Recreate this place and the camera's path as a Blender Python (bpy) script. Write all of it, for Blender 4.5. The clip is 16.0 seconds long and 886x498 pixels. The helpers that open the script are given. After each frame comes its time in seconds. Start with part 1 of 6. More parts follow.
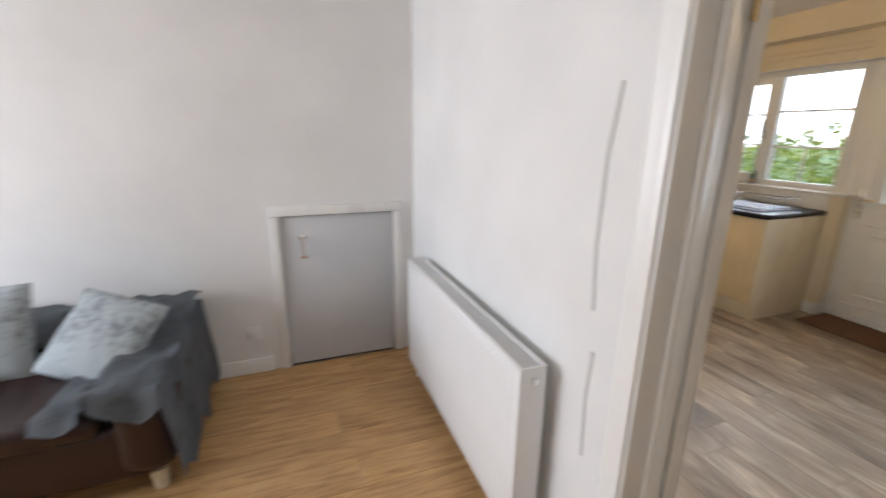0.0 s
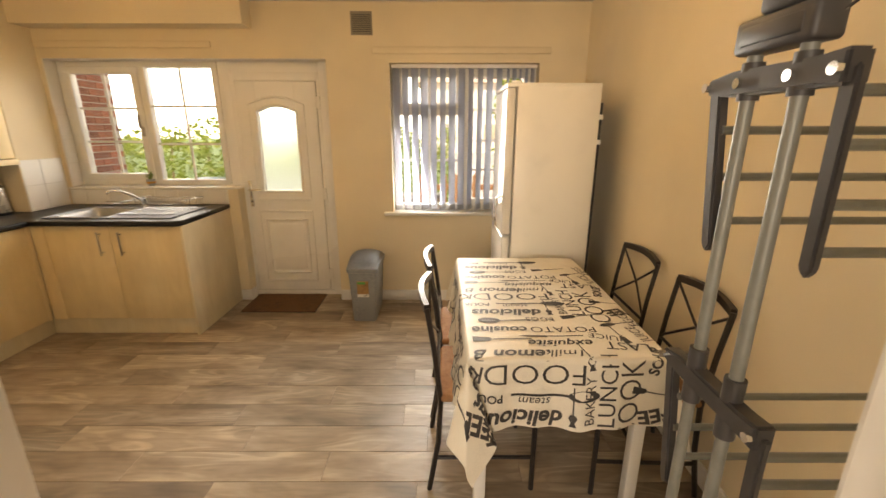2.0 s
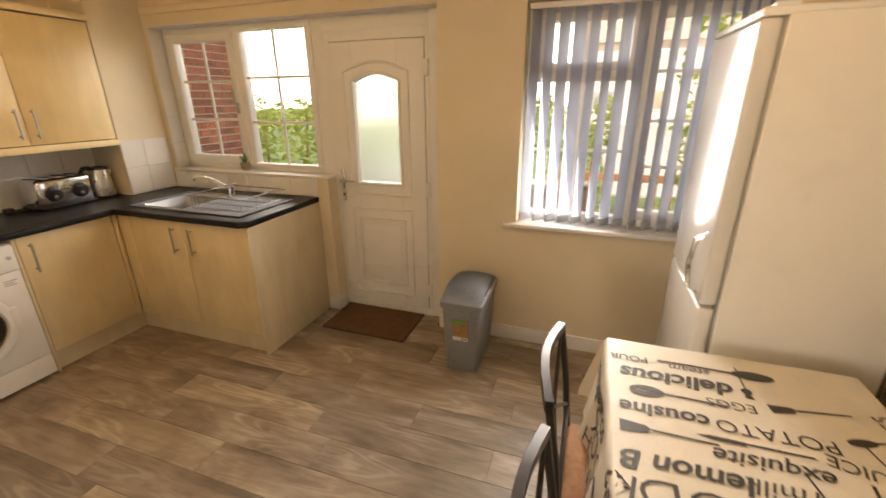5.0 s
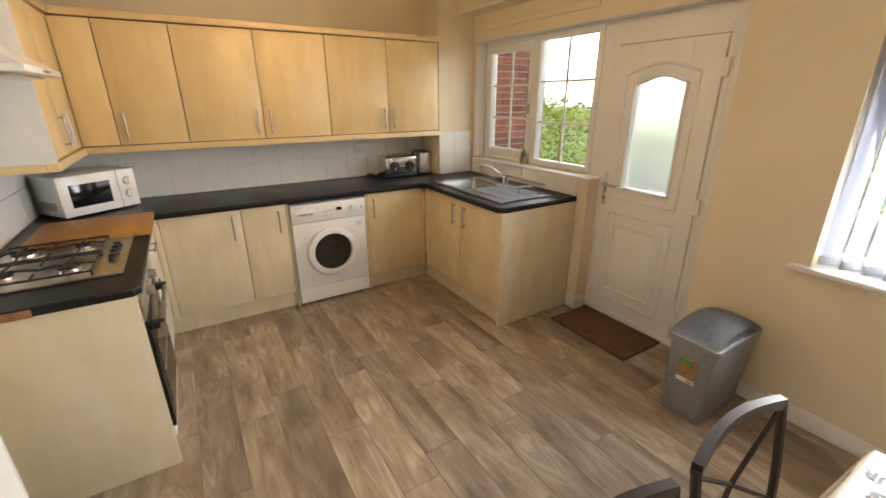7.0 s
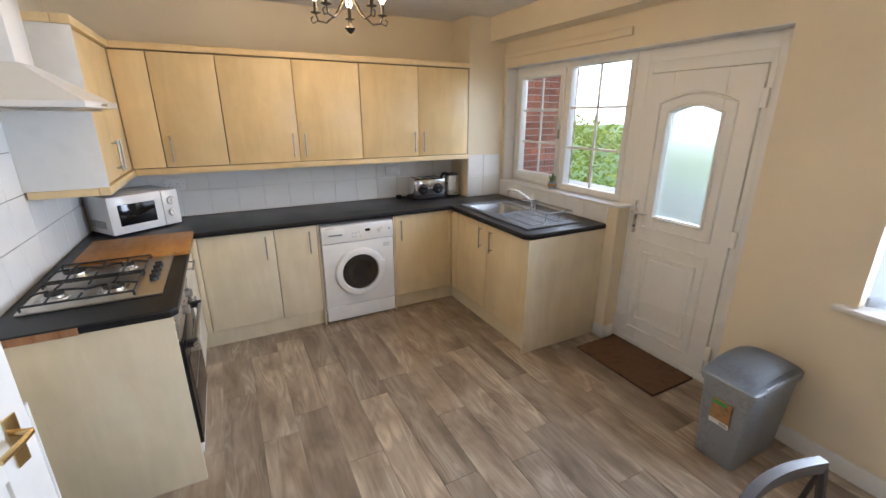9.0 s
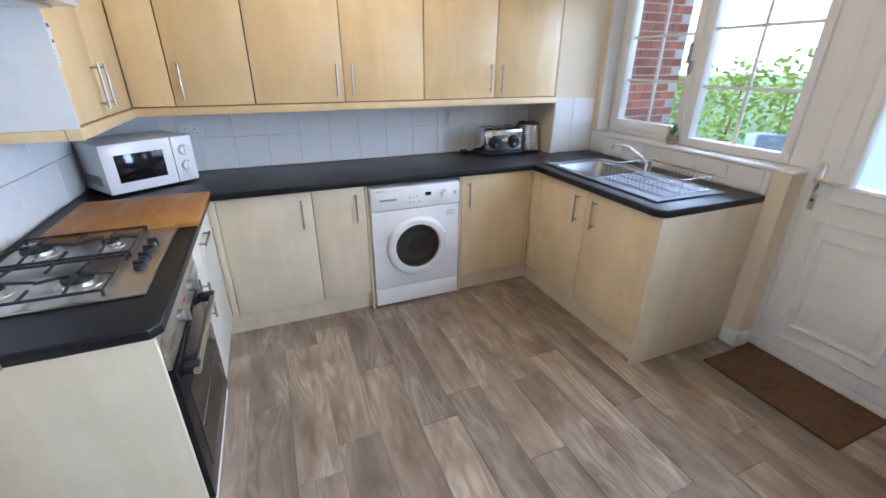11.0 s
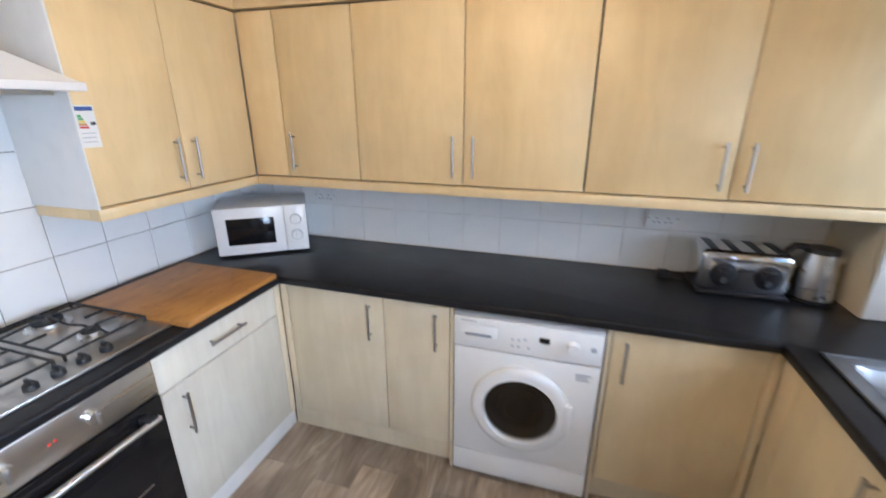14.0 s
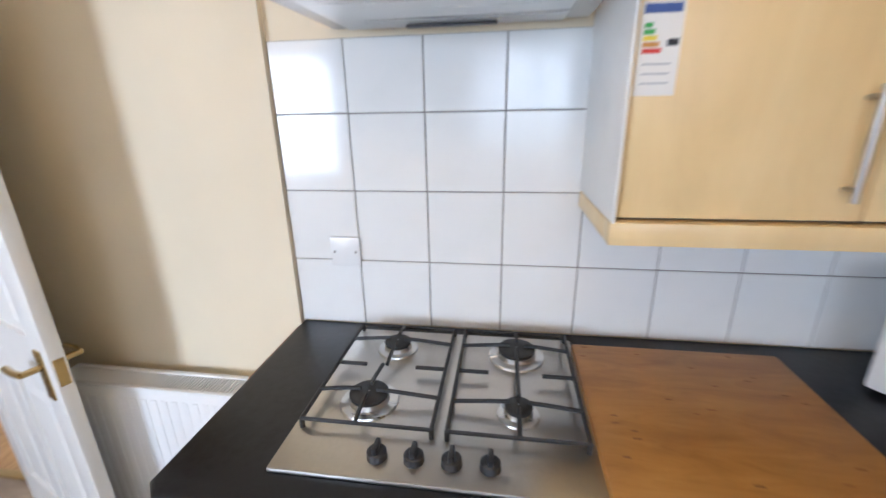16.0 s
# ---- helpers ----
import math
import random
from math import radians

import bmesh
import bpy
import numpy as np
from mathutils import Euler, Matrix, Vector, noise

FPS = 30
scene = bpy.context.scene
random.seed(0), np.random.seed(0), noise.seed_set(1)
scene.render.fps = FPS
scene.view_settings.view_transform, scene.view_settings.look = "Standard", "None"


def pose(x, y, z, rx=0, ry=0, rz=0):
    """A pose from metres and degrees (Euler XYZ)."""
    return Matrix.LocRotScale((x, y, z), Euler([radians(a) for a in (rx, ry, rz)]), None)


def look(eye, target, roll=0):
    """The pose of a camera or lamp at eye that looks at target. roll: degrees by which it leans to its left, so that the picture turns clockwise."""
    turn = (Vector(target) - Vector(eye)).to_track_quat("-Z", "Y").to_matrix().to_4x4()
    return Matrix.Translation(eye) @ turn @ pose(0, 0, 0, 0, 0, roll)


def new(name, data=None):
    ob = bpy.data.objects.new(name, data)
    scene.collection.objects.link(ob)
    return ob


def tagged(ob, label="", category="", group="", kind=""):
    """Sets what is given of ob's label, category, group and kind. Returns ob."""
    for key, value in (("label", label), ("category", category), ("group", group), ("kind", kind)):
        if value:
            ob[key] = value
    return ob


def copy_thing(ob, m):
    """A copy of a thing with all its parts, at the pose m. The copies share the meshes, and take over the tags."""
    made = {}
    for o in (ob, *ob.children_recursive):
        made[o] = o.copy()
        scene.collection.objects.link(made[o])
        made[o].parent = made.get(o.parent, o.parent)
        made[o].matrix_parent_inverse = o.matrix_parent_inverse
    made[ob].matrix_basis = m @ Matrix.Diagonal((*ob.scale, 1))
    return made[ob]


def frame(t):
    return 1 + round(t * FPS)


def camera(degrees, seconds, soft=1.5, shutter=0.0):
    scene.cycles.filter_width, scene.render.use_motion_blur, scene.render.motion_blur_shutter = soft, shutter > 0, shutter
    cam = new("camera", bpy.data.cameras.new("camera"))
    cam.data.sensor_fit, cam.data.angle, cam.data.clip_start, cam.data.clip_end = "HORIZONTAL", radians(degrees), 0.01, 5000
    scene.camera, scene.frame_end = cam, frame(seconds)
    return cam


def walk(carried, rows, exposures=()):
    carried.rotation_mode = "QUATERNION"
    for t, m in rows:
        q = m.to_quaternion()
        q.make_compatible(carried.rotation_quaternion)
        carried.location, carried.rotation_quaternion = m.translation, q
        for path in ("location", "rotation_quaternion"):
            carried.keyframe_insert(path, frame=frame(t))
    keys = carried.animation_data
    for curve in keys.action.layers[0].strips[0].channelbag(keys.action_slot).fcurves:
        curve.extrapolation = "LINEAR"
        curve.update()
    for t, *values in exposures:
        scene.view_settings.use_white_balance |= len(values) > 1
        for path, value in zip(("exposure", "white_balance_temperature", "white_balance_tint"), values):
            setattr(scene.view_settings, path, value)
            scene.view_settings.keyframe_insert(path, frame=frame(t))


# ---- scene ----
cam = camera(93.7, 16.0, shutter=0.4)
PATH = [
    (0, (3.825, -0.906, 1.49), (2.02, -0.226, 0.958), 0.7),
    (0.2, (3.762, -0.815, 1.471), (2.075, 0.124, 0.949), 0.6),
    (0.5, (3.712, -0.682, 1.478), (2.263, 0.594, 0.958), 0.4),
    (0.7, (3.711, -0.607, 1.5), (2.453, 0.855, 0.969), 0.3),
    (1, (3.712, -0.49, 1.509), (2.773, 1.197, 0.984), 0.3),
    (1.5, (3.659, -0.379, 1.559), (3.293, 1.514, 1.03), 0.2),
    (2, (3.59, -0.291, 1.534), (3.594, 1.632, 0.985), 0.1),
    (2.5, (3.557, -0.163, 1.508), (3.642, 1.738, 0.892), -0.2),
    (3, (3.542, -0.024, 1.547), (3.608, 1.861, 0.882), -0.4),
    (3.2, (3.562, 0.028, 1.551), (3.582, 1.91, 0.874), -0.5),
    (5.5, (3.56, 0.951, 1.575), (2.666, 2.607, 0.898), -0.6),
    (6, (3.699, 0.974, 1.573), (2.496, 2.423, 0.899), -0.7),
    (6.5, (3.767, 0.885, 1.585), (2.298, 2.065, 0.914), -0.2),
    (7, (3.819, 0.875, 1.607), (2.214, 1.853, 0.924), -0.2),
    (7.5, (3.825, 0.862, 1.648), (2.187, 1.774, 0.951), -0.3),
    (8, (3.833, 0.857, 1.672), (2.176, 1.752, 0.998), -0.1),
    (8.5, (3.869, 0.875, 1.683), (2.178, 1.752, 1.072), 0.0),
    (11, (3.032, 0.97, 1.533), (1.34, 1.66, 0.721), 0.2),
    (11.5, (2.835, 1.198, 1.496), (1.14, 1.715, 0.569), -0.1),
    (12, (2.643, 1.391, 1.47), (0.942, 1.658, 0.453), -0.5),
    (12.5, (2.496, 1.644, 1.499), (0.78, 1.665, 0.472), -0.8),
    (13, (2.421, 1.943, 1.538), (0.68, 1.752, 0.574), -0.9),
    (13.5, (2.315, 2.024, 1.609), (0.542, 1.632, 0.771), -0.6),
    (14, (2.109, 1.884, 1.659), (0.302, 1.328, 1.006), -0.0),
    (14.5, (1.838, 1.739, 1.623), (0.227, 0.672, 1.107), -0.2),
    (15, (1.541, 1.603, 1.636), (0.744, -0.167, 1.153), -1.3),
    (15.5, (1.368, 1.326, 1.585), (1.162, -0.587, 1.038), -1.4),
    (16, (1.31, 1.079, 1.509), (1.597, -0.797, 0.876), -1.1),
]
walk(cam, [(t, look(eye, target, roll)) for t, eye, target, roll in PATH], [
    (0, 0.3, 5900, 11), (0.5, 0.2, 5700, 11), (1, -0.05, 6300, 12), (1.5, 0.3, 7400, 13), (2, 0.5, 9000, 15), (3, 0.55, 9200, 16), (5.5, 0.35, 8400, 18), (6.5, 0.48, 8600, 17),
    (7, 0.48, 7000, 13), (7.5, 0.48, 6600, 12), (8.5, 0.5, 6000, 12), (11, 0.78, 4850, 11), (12, 1.0, 5150, 11), (13, 0.98, 5500, 12), (13.5, 0.82, 5600, 13), (14, 0.7, 5150, 12), (14.5, 0.5, 4900, 12), (15.5, 0.38, 5050, 12), (16, 0.5, 5450, 13)])

# ---- world, sun, lamps ----
world = bpy.data.worlds.new("sky")
scene.world = world
world.use_nodes = True
wn = world.node_tree.nodes
sky = wn.new("ShaderNodeTexSky")
sky.sky_type = "NISHITA"
sky.sun_disc = False
sky.sun_elevation = radians(42)
sky.sun_rotation = radians(205)
world.node_tree.links.new(sky.outputs[0], wn["Background"].inputs[0])
wn["Background"].inputs[1].default_value = 0.15
sun_data = bpy.data.lights.new("sun", "SUN")
sun_data.energy, sun_data.angle, sun_data.color = 5.0, radians(0.6), (1.0, 0.95, 0.88)
sun_lamp = new("sun", sun_data)
sun_lamp.matrix_world = look((0, 0, 0), (0.28, 0.57, -0.68))


def area_lamp(name, eye, target, sx, sy, power, colour, spread=180):
    d = bpy.data.lights.new(name, "AREA")
    d.shape, d.size, d.size_y, d.energy, d.color = "RECTANGLE", sx, sy, power, colour
    d.spread = radians(spread)
    ob = new(name, d)
    ob.matrix_world = look(eye, target)
    return ob


def bulb_lamp(name, at, power, colour, size=0.03):
    d = bpy.data.lights.new(name, "POINT")
    d.energy, d.color, d.shadow_soft_size = power, colour, size
    ob = new(name, d)
    ob.location = at
    return ob


DAY = (0.86, 0.93, 1.0)
WARM = (1.0, 0.62, 0.27)
area_lamp("sky_light", (3.50, 3.335, 1.45), (2.5, 0, 0.9), 0.60, 1.12, 22, DAY, 118)
area_lamp("sky_light", (1.03, 3.36, 1.57), (1.03, 0, 1.0), 1.2, 0.9, 4, DAY, 110)
area_lamp("sky_light", (2.25, -4.38, 1.4), (2.25, 0, 1.2), 1.5, 1.5, 66, (0.97, 0.98, 1.0))
for lamp_x, lamp_y, watts in ((1.40, 1.585, 10), (3.63, 1.60, 5.2)):
    bulb_lamp("chandelier_light", (lamp_x, lamp_y, 2.30), watts, WARM, 0.14)

# ---- materials ----


def material(name, colour, rough=0.5, metal=0.0, spec=0.5):
    m = bpy.data.materials.new(name)
    m.use_nodes = True
    b = m.node_tree.nodes["Principled BSDF"]
    b.inputs["Base Color"].default_value = (*colour, 1)
    b.inputs["Roughness"].default_value = rough
    b.inputs["Metallic"].default_value = metal
    b.inputs["Specular IOR Level"].default_value = spec
    return m


def node(m, kind, **values):
    n = m.node_tree.nodes.new(kind)
    for key, v in values.items():
        n.inputs[key.replace("_", " ")].default_value = v
    return n


def link(m, a, b):
    m.node_tree.links.new(a, b)


def coords(m, scale=(1, 1, 1), generated=False, shift=False):
    tc = m.node_tree.nodes.new("ShaderNodeTexCoord")
    mp = m.node_tree.nodes.new("ShaderNodeMapping")
    mp.inputs["Scale"].default_value = scale
    link(m, tc.outputs["Generated" if generated else "Object"], mp.inputs[0])
    if shift:
        info = m.node_tree.nodes.new("ShaderNodeObjectInfo")
        mul = node(m, "ShaderNodeMath")
        mul.operation = "MULTIPLY"
        mul.inputs[1].default_value = 37.0
        link(m, info.outputs["Random"], mul.inputs[0])
        link(m, mul.outputs[0], mp.inputs["Location"])
    return mp.outputs[0]


def ramp(m, fac, stops):
    r = m.node_tree.nodes.new("ShaderNodeValToRGB")
    e = r.color_ramp.elements
    while len(e) < len(stops):
        e.new(0.5)
    for k, (p, c) in enumerate(stops):
        e[k].position = p
        e[k].color = (*c, 1) if len(c) == 3 else c
    link(m, fac, r.inputs[0])
    return r.outputs[0]


def bump(m, height, strength, distance=0.01):
    n = node(m, "ShaderNodeBump", Strength=strength, Distance=distance)
    link(m, height, n.inputs["Height"])
    link(m, n.outputs[0], m.node_tree.nodes["Principled BSDF"].inputs["Normal"])


def plaster(name, colour, rough=0.75):
    m = material(name, colour, rough)
    v = coords(m)
    big = node(m, "ShaderNodeTexNoise", Scale=1.7, Detail=4.0)
    fine = node(m, "ShaderNodeTexNoise", Scale=160.0, Detail=3.0)
    link(m, v, big.inputs["Vector"])
    link(m, v, fine.inputs["Vector"])
    lo = tuple(c * 0.93 for c in colour)
    hi = tuple(min(1, c * 1.04) for c in colour)
    link(m, ramp(m, big.outputs[0], [(0.3, lo), (0.7, hi)]), m.node_tree.nodes["Principled BSDF"].inputs["Base Color"])
    bump(m, fine.outputs[0], 0.12, 0.002)
    return m


def speckled(name, colour, rough, scale=60, spread=0.12, metal=0.0, relief=0.05, stretch=(1, 1, 1), spec=0.5):
    m = material(name, colour, rough, metal, spec)
    v = coords(m, stretch)
    a = node(m, "ShaderNodeTexNoise", Scale=scale, Detail=5.0)
    b = node(m, "ShaderNodeTexNoise", Scale=scale / 14, Detail=3.0)
    link(m, v, a.inputs["Vector"])
    link(m, v, b.inputs["Vector"])
    mix = node(m, "ShaderNodeMath")
    mix.operation = "ADD"
    link(m, a.outputs[0], mix.inputs[0])
    link(m, b.outputs[0], mix.inputs[1])
    lo = tuple(c * (1 - spread) for c in colour)
    hi = tuple(min(1, c * (1 + spread)) for c in colour)
    link(m, ramp(m, mix.outputs[0], [(0.75, lo), (1.25, hi)]), m.node_tree.nodes["Principled BSDF"].inputs["Base Color"])
    rr = ramp(m, b.outputs[0], [(0.3, (rough * 0.85,) * 3), (0.7, (min(1, rough * 1.15),) * 3)])
    link(m, rr, m.node_tree.nodes["Principled BSDF"].inputs["Roughness"])
    if relief:
        bump(m, a.outputs[0], relief, 0.003)
    return m


def wood(name, dark, mid, light, rough, grain=(1, 14, 14), scale=2.2, shift=True, knots=0.0, relief=0.05, tone=0.25, vary=0.84):
    """Wood whose grain runs along the axis with the smallest stretch."""
    m = material(name, mid, rough)
    v = coords(m, grain, shift=shift)
    warp = node(m, "ShaderNodeTexNoise", Scale=scale * 0.5, Detail=2.0)
    link(m, v, warp.inputs["Vector"])
    fib = node(m, "ShaderNodeTexNoise", Scale=scale, Detail=8.0, Roughness=0.65, Distortion=0.6 + knots)
    link(m, v, fib.inputs["Vector"])
    col = ramp(m, fib.outputs[0], [(0.28, dark), (0.5, mid), (0.72, light)])
    v2 = coords(m, (1, 1, 1), shift=shift)
    blot = node(m, "ShaderNodeTexNoise", Scale=5.0, Detail=4.0)
    link(m, v2, blot.inputs["Vector"])
    shade = ramp(m, blot.outputs[0], [(0.3, (1 - tone,) * 3), (0.7, (1.0,) * 3)])
    mul = m.node_tree.nodes.new("ShaderNodeMixRGB")
    mul.blend_type = "MULTIPLY"
    mul.inputs[0].default_value = 1.0
    link(m, col, mul.inputs[1])
    link(m, shade, mul.inputs[2])
    out = mul.outputs[0]
    if shift:
        info = m.node_tree.nodes.new("ShaderNodeObjectInfo")
        tint = ramp(m, info.outputs["Random"], [(0.0, (vary, vary, vary)), (1.0, (1.08, 1.07, 1.06))])
        mul2 = m.node_tree.nodes.new("ShaderNodeMixRGB")
        mul2.blend_type = "MULTIPLY"
        mul2.inputs[0].default_value = 0.8
        link(m, out, mul2.inputs[1])
        link(m, tint, mul2.inputs[2])
        out = mul2.outputs[0]
    link(m, out, m.node_tree.nodes["Principled BSDF"].inputs["Base Color"])
    if relief:
        bump(m, fib.outputs[0], relief, 0.003)
    return m


def lets_light_through(m, colour, share):
    """Thin cloth or leaf: part of the light passes and spreads."""
    nt = m.node_tree
    t = nt.nodes.new("ShaderNodeBsdfTranslucent")
    t.inputs["Color"].default_value = (*colour, 1)
    mix = nt.nodes.new("ShaderNodeMixShader")
    mix.inputs[0].default_value = share
    nt.links.new(nt.nodes["Principled BSDF"].outputs[0], mix.inputs[1])
    nt.links.new(t.outputs[0], mix.inputs[2])
    nt.links.new(mix.outputs[0], nt.nodes["Material Output"].inputs[0])
    return m


def figured_wood(name, dark, mid, light, rough):
    """Printed oak with cathedral figure, knots and pale patches, its grain along x and shifted for each plank."""
    m = material(name, mid, rough)
    base = m.node_tree.nodes["Principled BSDF"].inputs["Base Color"]
    slow = node(m, "ShaderNodeTexNoise", Scale=1.0, Detail=1.5, Roughness=0.45, Distortion=0.35)
    link(m, coords(m, (1.5, 8.5, 8.5), shift=True), slow.inputs["Vector"])
    rings = node(m, "ShaderNodeMath")
    rings.operation = "MULTIPLY"
    rings.inputs[1].default_value = 62.0
    link(m, slow.outputs[0], rings.inputs[0])
    wave = node(m, "ShaderNodeMath")
    wave.operation = "SINE"
    link(m, rings.outputs[0], wave.inputs[0])
    figure = ramp(m, wave.outputs[0], [(0.0, (0.80,) * 3), (0.40, (0.97,) * 3), (1.0, (1.05,) * 3)])
    fibre = node(m, "ShaderNodeTexNoise", Scale=3.0, Detail=7.0, Roughness=0.6)
    link(m, coords(m, (1.6, 16, 16), shift=True), fibre.inputs["Vector"])
    streak = ramp(m, fibre.outputs[0], [(0.30, (0.80,) * 3), (0.55, (1.0,) * 3), (0.75, (1.06,) * 3)])
    patch = node(m, "ShaderNodeTexNoise", Scale=1.0, Detail=3.0, Distortion=0.4)
    link(m, coords(m, (2.6, 7.0, 7.0), shift=True), patch.inputs["Vector"])
    tone = ramp(m, patch.outputs[0], [(0.28, dark), (0.50, mid), (0.70, light)])
    mask = node(m, "ShaderNodeTexNoise", Scale=1.0, Detail=1.0)
    link(m, coords(m, (2.2, 4.5, 4.5), shift=True), mask.inputs["Vector"])
    strength = ramp(m, mask.outputs[0], [(0.42, (0.15,) * 3), (0.60, (1.0,) * 3)])
    info = m.node_tree.nodes.new("ShaderNodeObjectInfo")
    tint = ramp(m, info.outputs["Random"], [(0.0, (0.74, 0.74, 0.75)), (0.5, (0.95, 0.94, 0.93)), (1.0, (1.10, 1.08, 1.05))])
    out = tone
    for layer, factor in ((figure, strength), (streak, None), (tint, None)):
        mul = m.node_tree.nodes.new("ShaderNodeMixRGB")
        mul.blend_type = "MULTIPLY"
        mul.inputs[0].default_value = 1.0
        if factor is not None:
            link(m, factor, mul.inputs[0])
        link(m, out, mul.inputs[1])
        link(m, layer, mul.inputs[2])
        out = mul.outputs[0]
    link(m, out, base)
    bump(m, fibre.outputs[0], 0.06, 0.003)
    return m


CREAM = plaster("cream_paint", (0.80, 0.70, 0.52))
WHITE_WALL = plaster("white_emulsion", (0.80, 0.79, 0.77))
CEILING = plaster("ceiling_paint", (0.80, 0.78, 0.74))
GLOSS = speckled("white_gloss_paint", (0.80, 0.79, 0.76), 0.30, 9, 0.03, relief=0.02)
UPVC = speckled("white_upvc", (0.83, 0.83, 0.81), 0.28, 6, 0.02, relief=0)
TILE = speckled("white_glazed_tile", (0.82, 0.82, 0.80), 0.12, 7, 0.02, relief=0.06)
GROUT = speckled("grey_grout", (0.24, 0.22, 0.20), 0.85, 120, 0.2)
PALE_GROUT = speckled("pale_grout", (0.66, 0.64, 0.61), 0.85, 120, 0.15)
MAPLE = wood("maple_foil", (0.745, 0.56, 0.285), (0.80, 0.615, 0.325), (0.84, 0.665, 0.37), 0.34, (5, 5, 0.9), 2.0, tone=0.10, relief=0.015, vary=0.94)
LOWER_MAPLE = wood("lower_maple_foil", (0.72, 0.575, 0.335), (0.77, 0.63, 0.385), (0.81, 0.68, 0.44), 0.34, (5, 5, 0.9), 2.0, tone=0.10, relief=0.015, vary=0.95)
PALE_MAPLE = wood("pale_maple_foil", (0.70, 0.60, 0.41), (0.74, 0.645, 0.46), (0.79, 0.70, 0.52), 0.34, (5, 5, 0.9), 2.0, tone=0.10, relief=0.015, vary=0.95)
# Same maple, whitened for the window daylight falling on the drawer cabinet.
DAYLIT_MAPLE = wood("daylit_maple_foil", (0.70, 0.64, 0.52), (0.75, 0.70, 0.58), (0.79, 0.75, 0.64), 0.36, (9, 9, 0.9), 2.0, tone=0.12, relief=0.02)
UNDERLAY = speckled("dark_brown_joint", (0.15, 0.11, 0.085), 0.8, 60, 0.2)
WHITE_FOIL = speckled("white_board", (0.80, 0.79, 0.76), 0.35, 12, 0.03, relief=0.02)
# Dark brown on the cabinet bodies paints the shade in the door gaps.
GAP_SHADE = speckled("gap_shade_board", (0.13, 0.095, 0.06), 0.7, 60, 0.2)
CARCASS = speckled("grey_carcass_edge", (0.30, 0.27, 0.22), 0.6, 40, 0.1)
SLATE = speckled("black_slate_laminate", (0.009, 0.009, 0.0105), 0.36, 45, 0.35, relief=0.12, spec=0.32)
STEEL = speckled("brushed_steel", (0.62, 0.61, 0.59), 0.30, 30, 0.04, metal=1.0, relief=0.012, stretch=(1, 18, 18))
# Drum steel darkened for the shade inside the machine.
SHADED_DRUM = speckled("shaded_drum_steel", (0.22, 0.22, 0.215), 0.25, 30, 0.2, metal=1.0, relief=0.05)
CHROME = material("chrome", (0.80, 0.80, 0.80), 0.08, 1.0)
# Rim and drainer steel darkened and blued to tame the window's reflection.
DIMMED_STEEL = speckled("glare_dimmed_sink_steel", (0.26, 0.272, 0.295), 0.40, 40, 0.06, metal=1.0, relief=0.02)
# Same sink, its bowl painted lighter to make up for dark reflections.
LIFTED_STEEL = speckled("light_lifted_bowl_steel", (0.42, 0.43, 0.44), 0.42, 40, 0.05, metal=0.85, relief=0.02)
RACK_WIRE = material("plated_wire", (0.42, 0.42, 0.43), 0.22, 1.0)
HOB_STEEL = speckled("hob_steel", (0.52, 0.49, 0.445), 0.33, 90, 0.02, metal=1.0, relief=0.006)
NICKEL = speckled("satin_nickel", (0.40, 0.38, 0.355), 0.32, 60, 0.06, metal=1.0, relief=0)
BRASS = material("worn_brass", (0.62, 0.46, 0.22), 0.25, 1.0)
IRON = speckled("cast_iron", (0.018, 0.018, 0.018), 0.55, 90, 0.3, relief=0.15)
BLACK = speckled("black_plastic", (0.016, 0.016, 0.018), 0.35, 50, 0.2)
BLACK_GLASS = material("black_glass", (0.008, 0.008, 0.009), 0.10, 0.0, 0.35)
SKY_GLASS = material("glass_mirroring_sky", (0.75, 0.78, 0.82), 0.05, 0.9)
WHITE_PLASTIC = speckled("white_enamel", (0.82, 0.82, 0.81), 0.25, 8, 0.02, relief=0)
GREY_PLASTIC = speckled("grey_plastic", (0.27, 0.29, 0.32), 0.45, 30, 0.08, relief=0.05)
PALE_GREY = speckled("pale_grey_plastic", (0.45, 0.47, 0.50), 0.45, 30, 0.08)
DARK_GREY = speckled("dark_grey_plastic", (0.040, 0.038, 0.040), 0.42, 30, 0.15)
ALUMINIUM = speckled("grey_painted_tube", (0.19, 0.195, 0.18), 0.42, 30, 0.1, metal=0.2, relief=0)
DARK_METAL = speckled("dark_brown_metal", (0.030, 0.024, 0.022), 0.35, 40, 0.2, metal=0.3, relief=0.03)
BAMBOO = wood("oiled_bamboo", (0.34, 0.145, 0.030), (0.45, 0.21, 0.044), (0.53, 0.265, 0.062), 0.45, (1.2, 5, 5), 4.5, tone=0.22, knots=0.3)
BAMBOO_NODE = speckled("dark_bamboo_node", (0.22, 0.09, 0.025), 0.5, 40, 0.3, relief=0)
VINYL = figured_wood("grey_oak_vinyl", (0.20, 0.150, 0.106), (0.37, 0.293, 0.214), (0.53, 0.44, 0.335), 0.40)
OAK = wood("honey_oak_laminate", (0.34, 0.175, 0.065), (0.60, 0.36, 0.15), (0.70, 0.45, 0.21), 0.38, (9, 0.9, 9), 2.2, knots=1.2, relief=0.03, tone=0.18)
COIR = speckled("brown_coir", (0.10, 0.052, 0.026), 0.95, 260, 0.45, relief=0.9)
CLOTH = speckled("cream_oilcloth", (0.76, 0.71, 0.61), 0.42, 200, 0.04, relief=0.05)
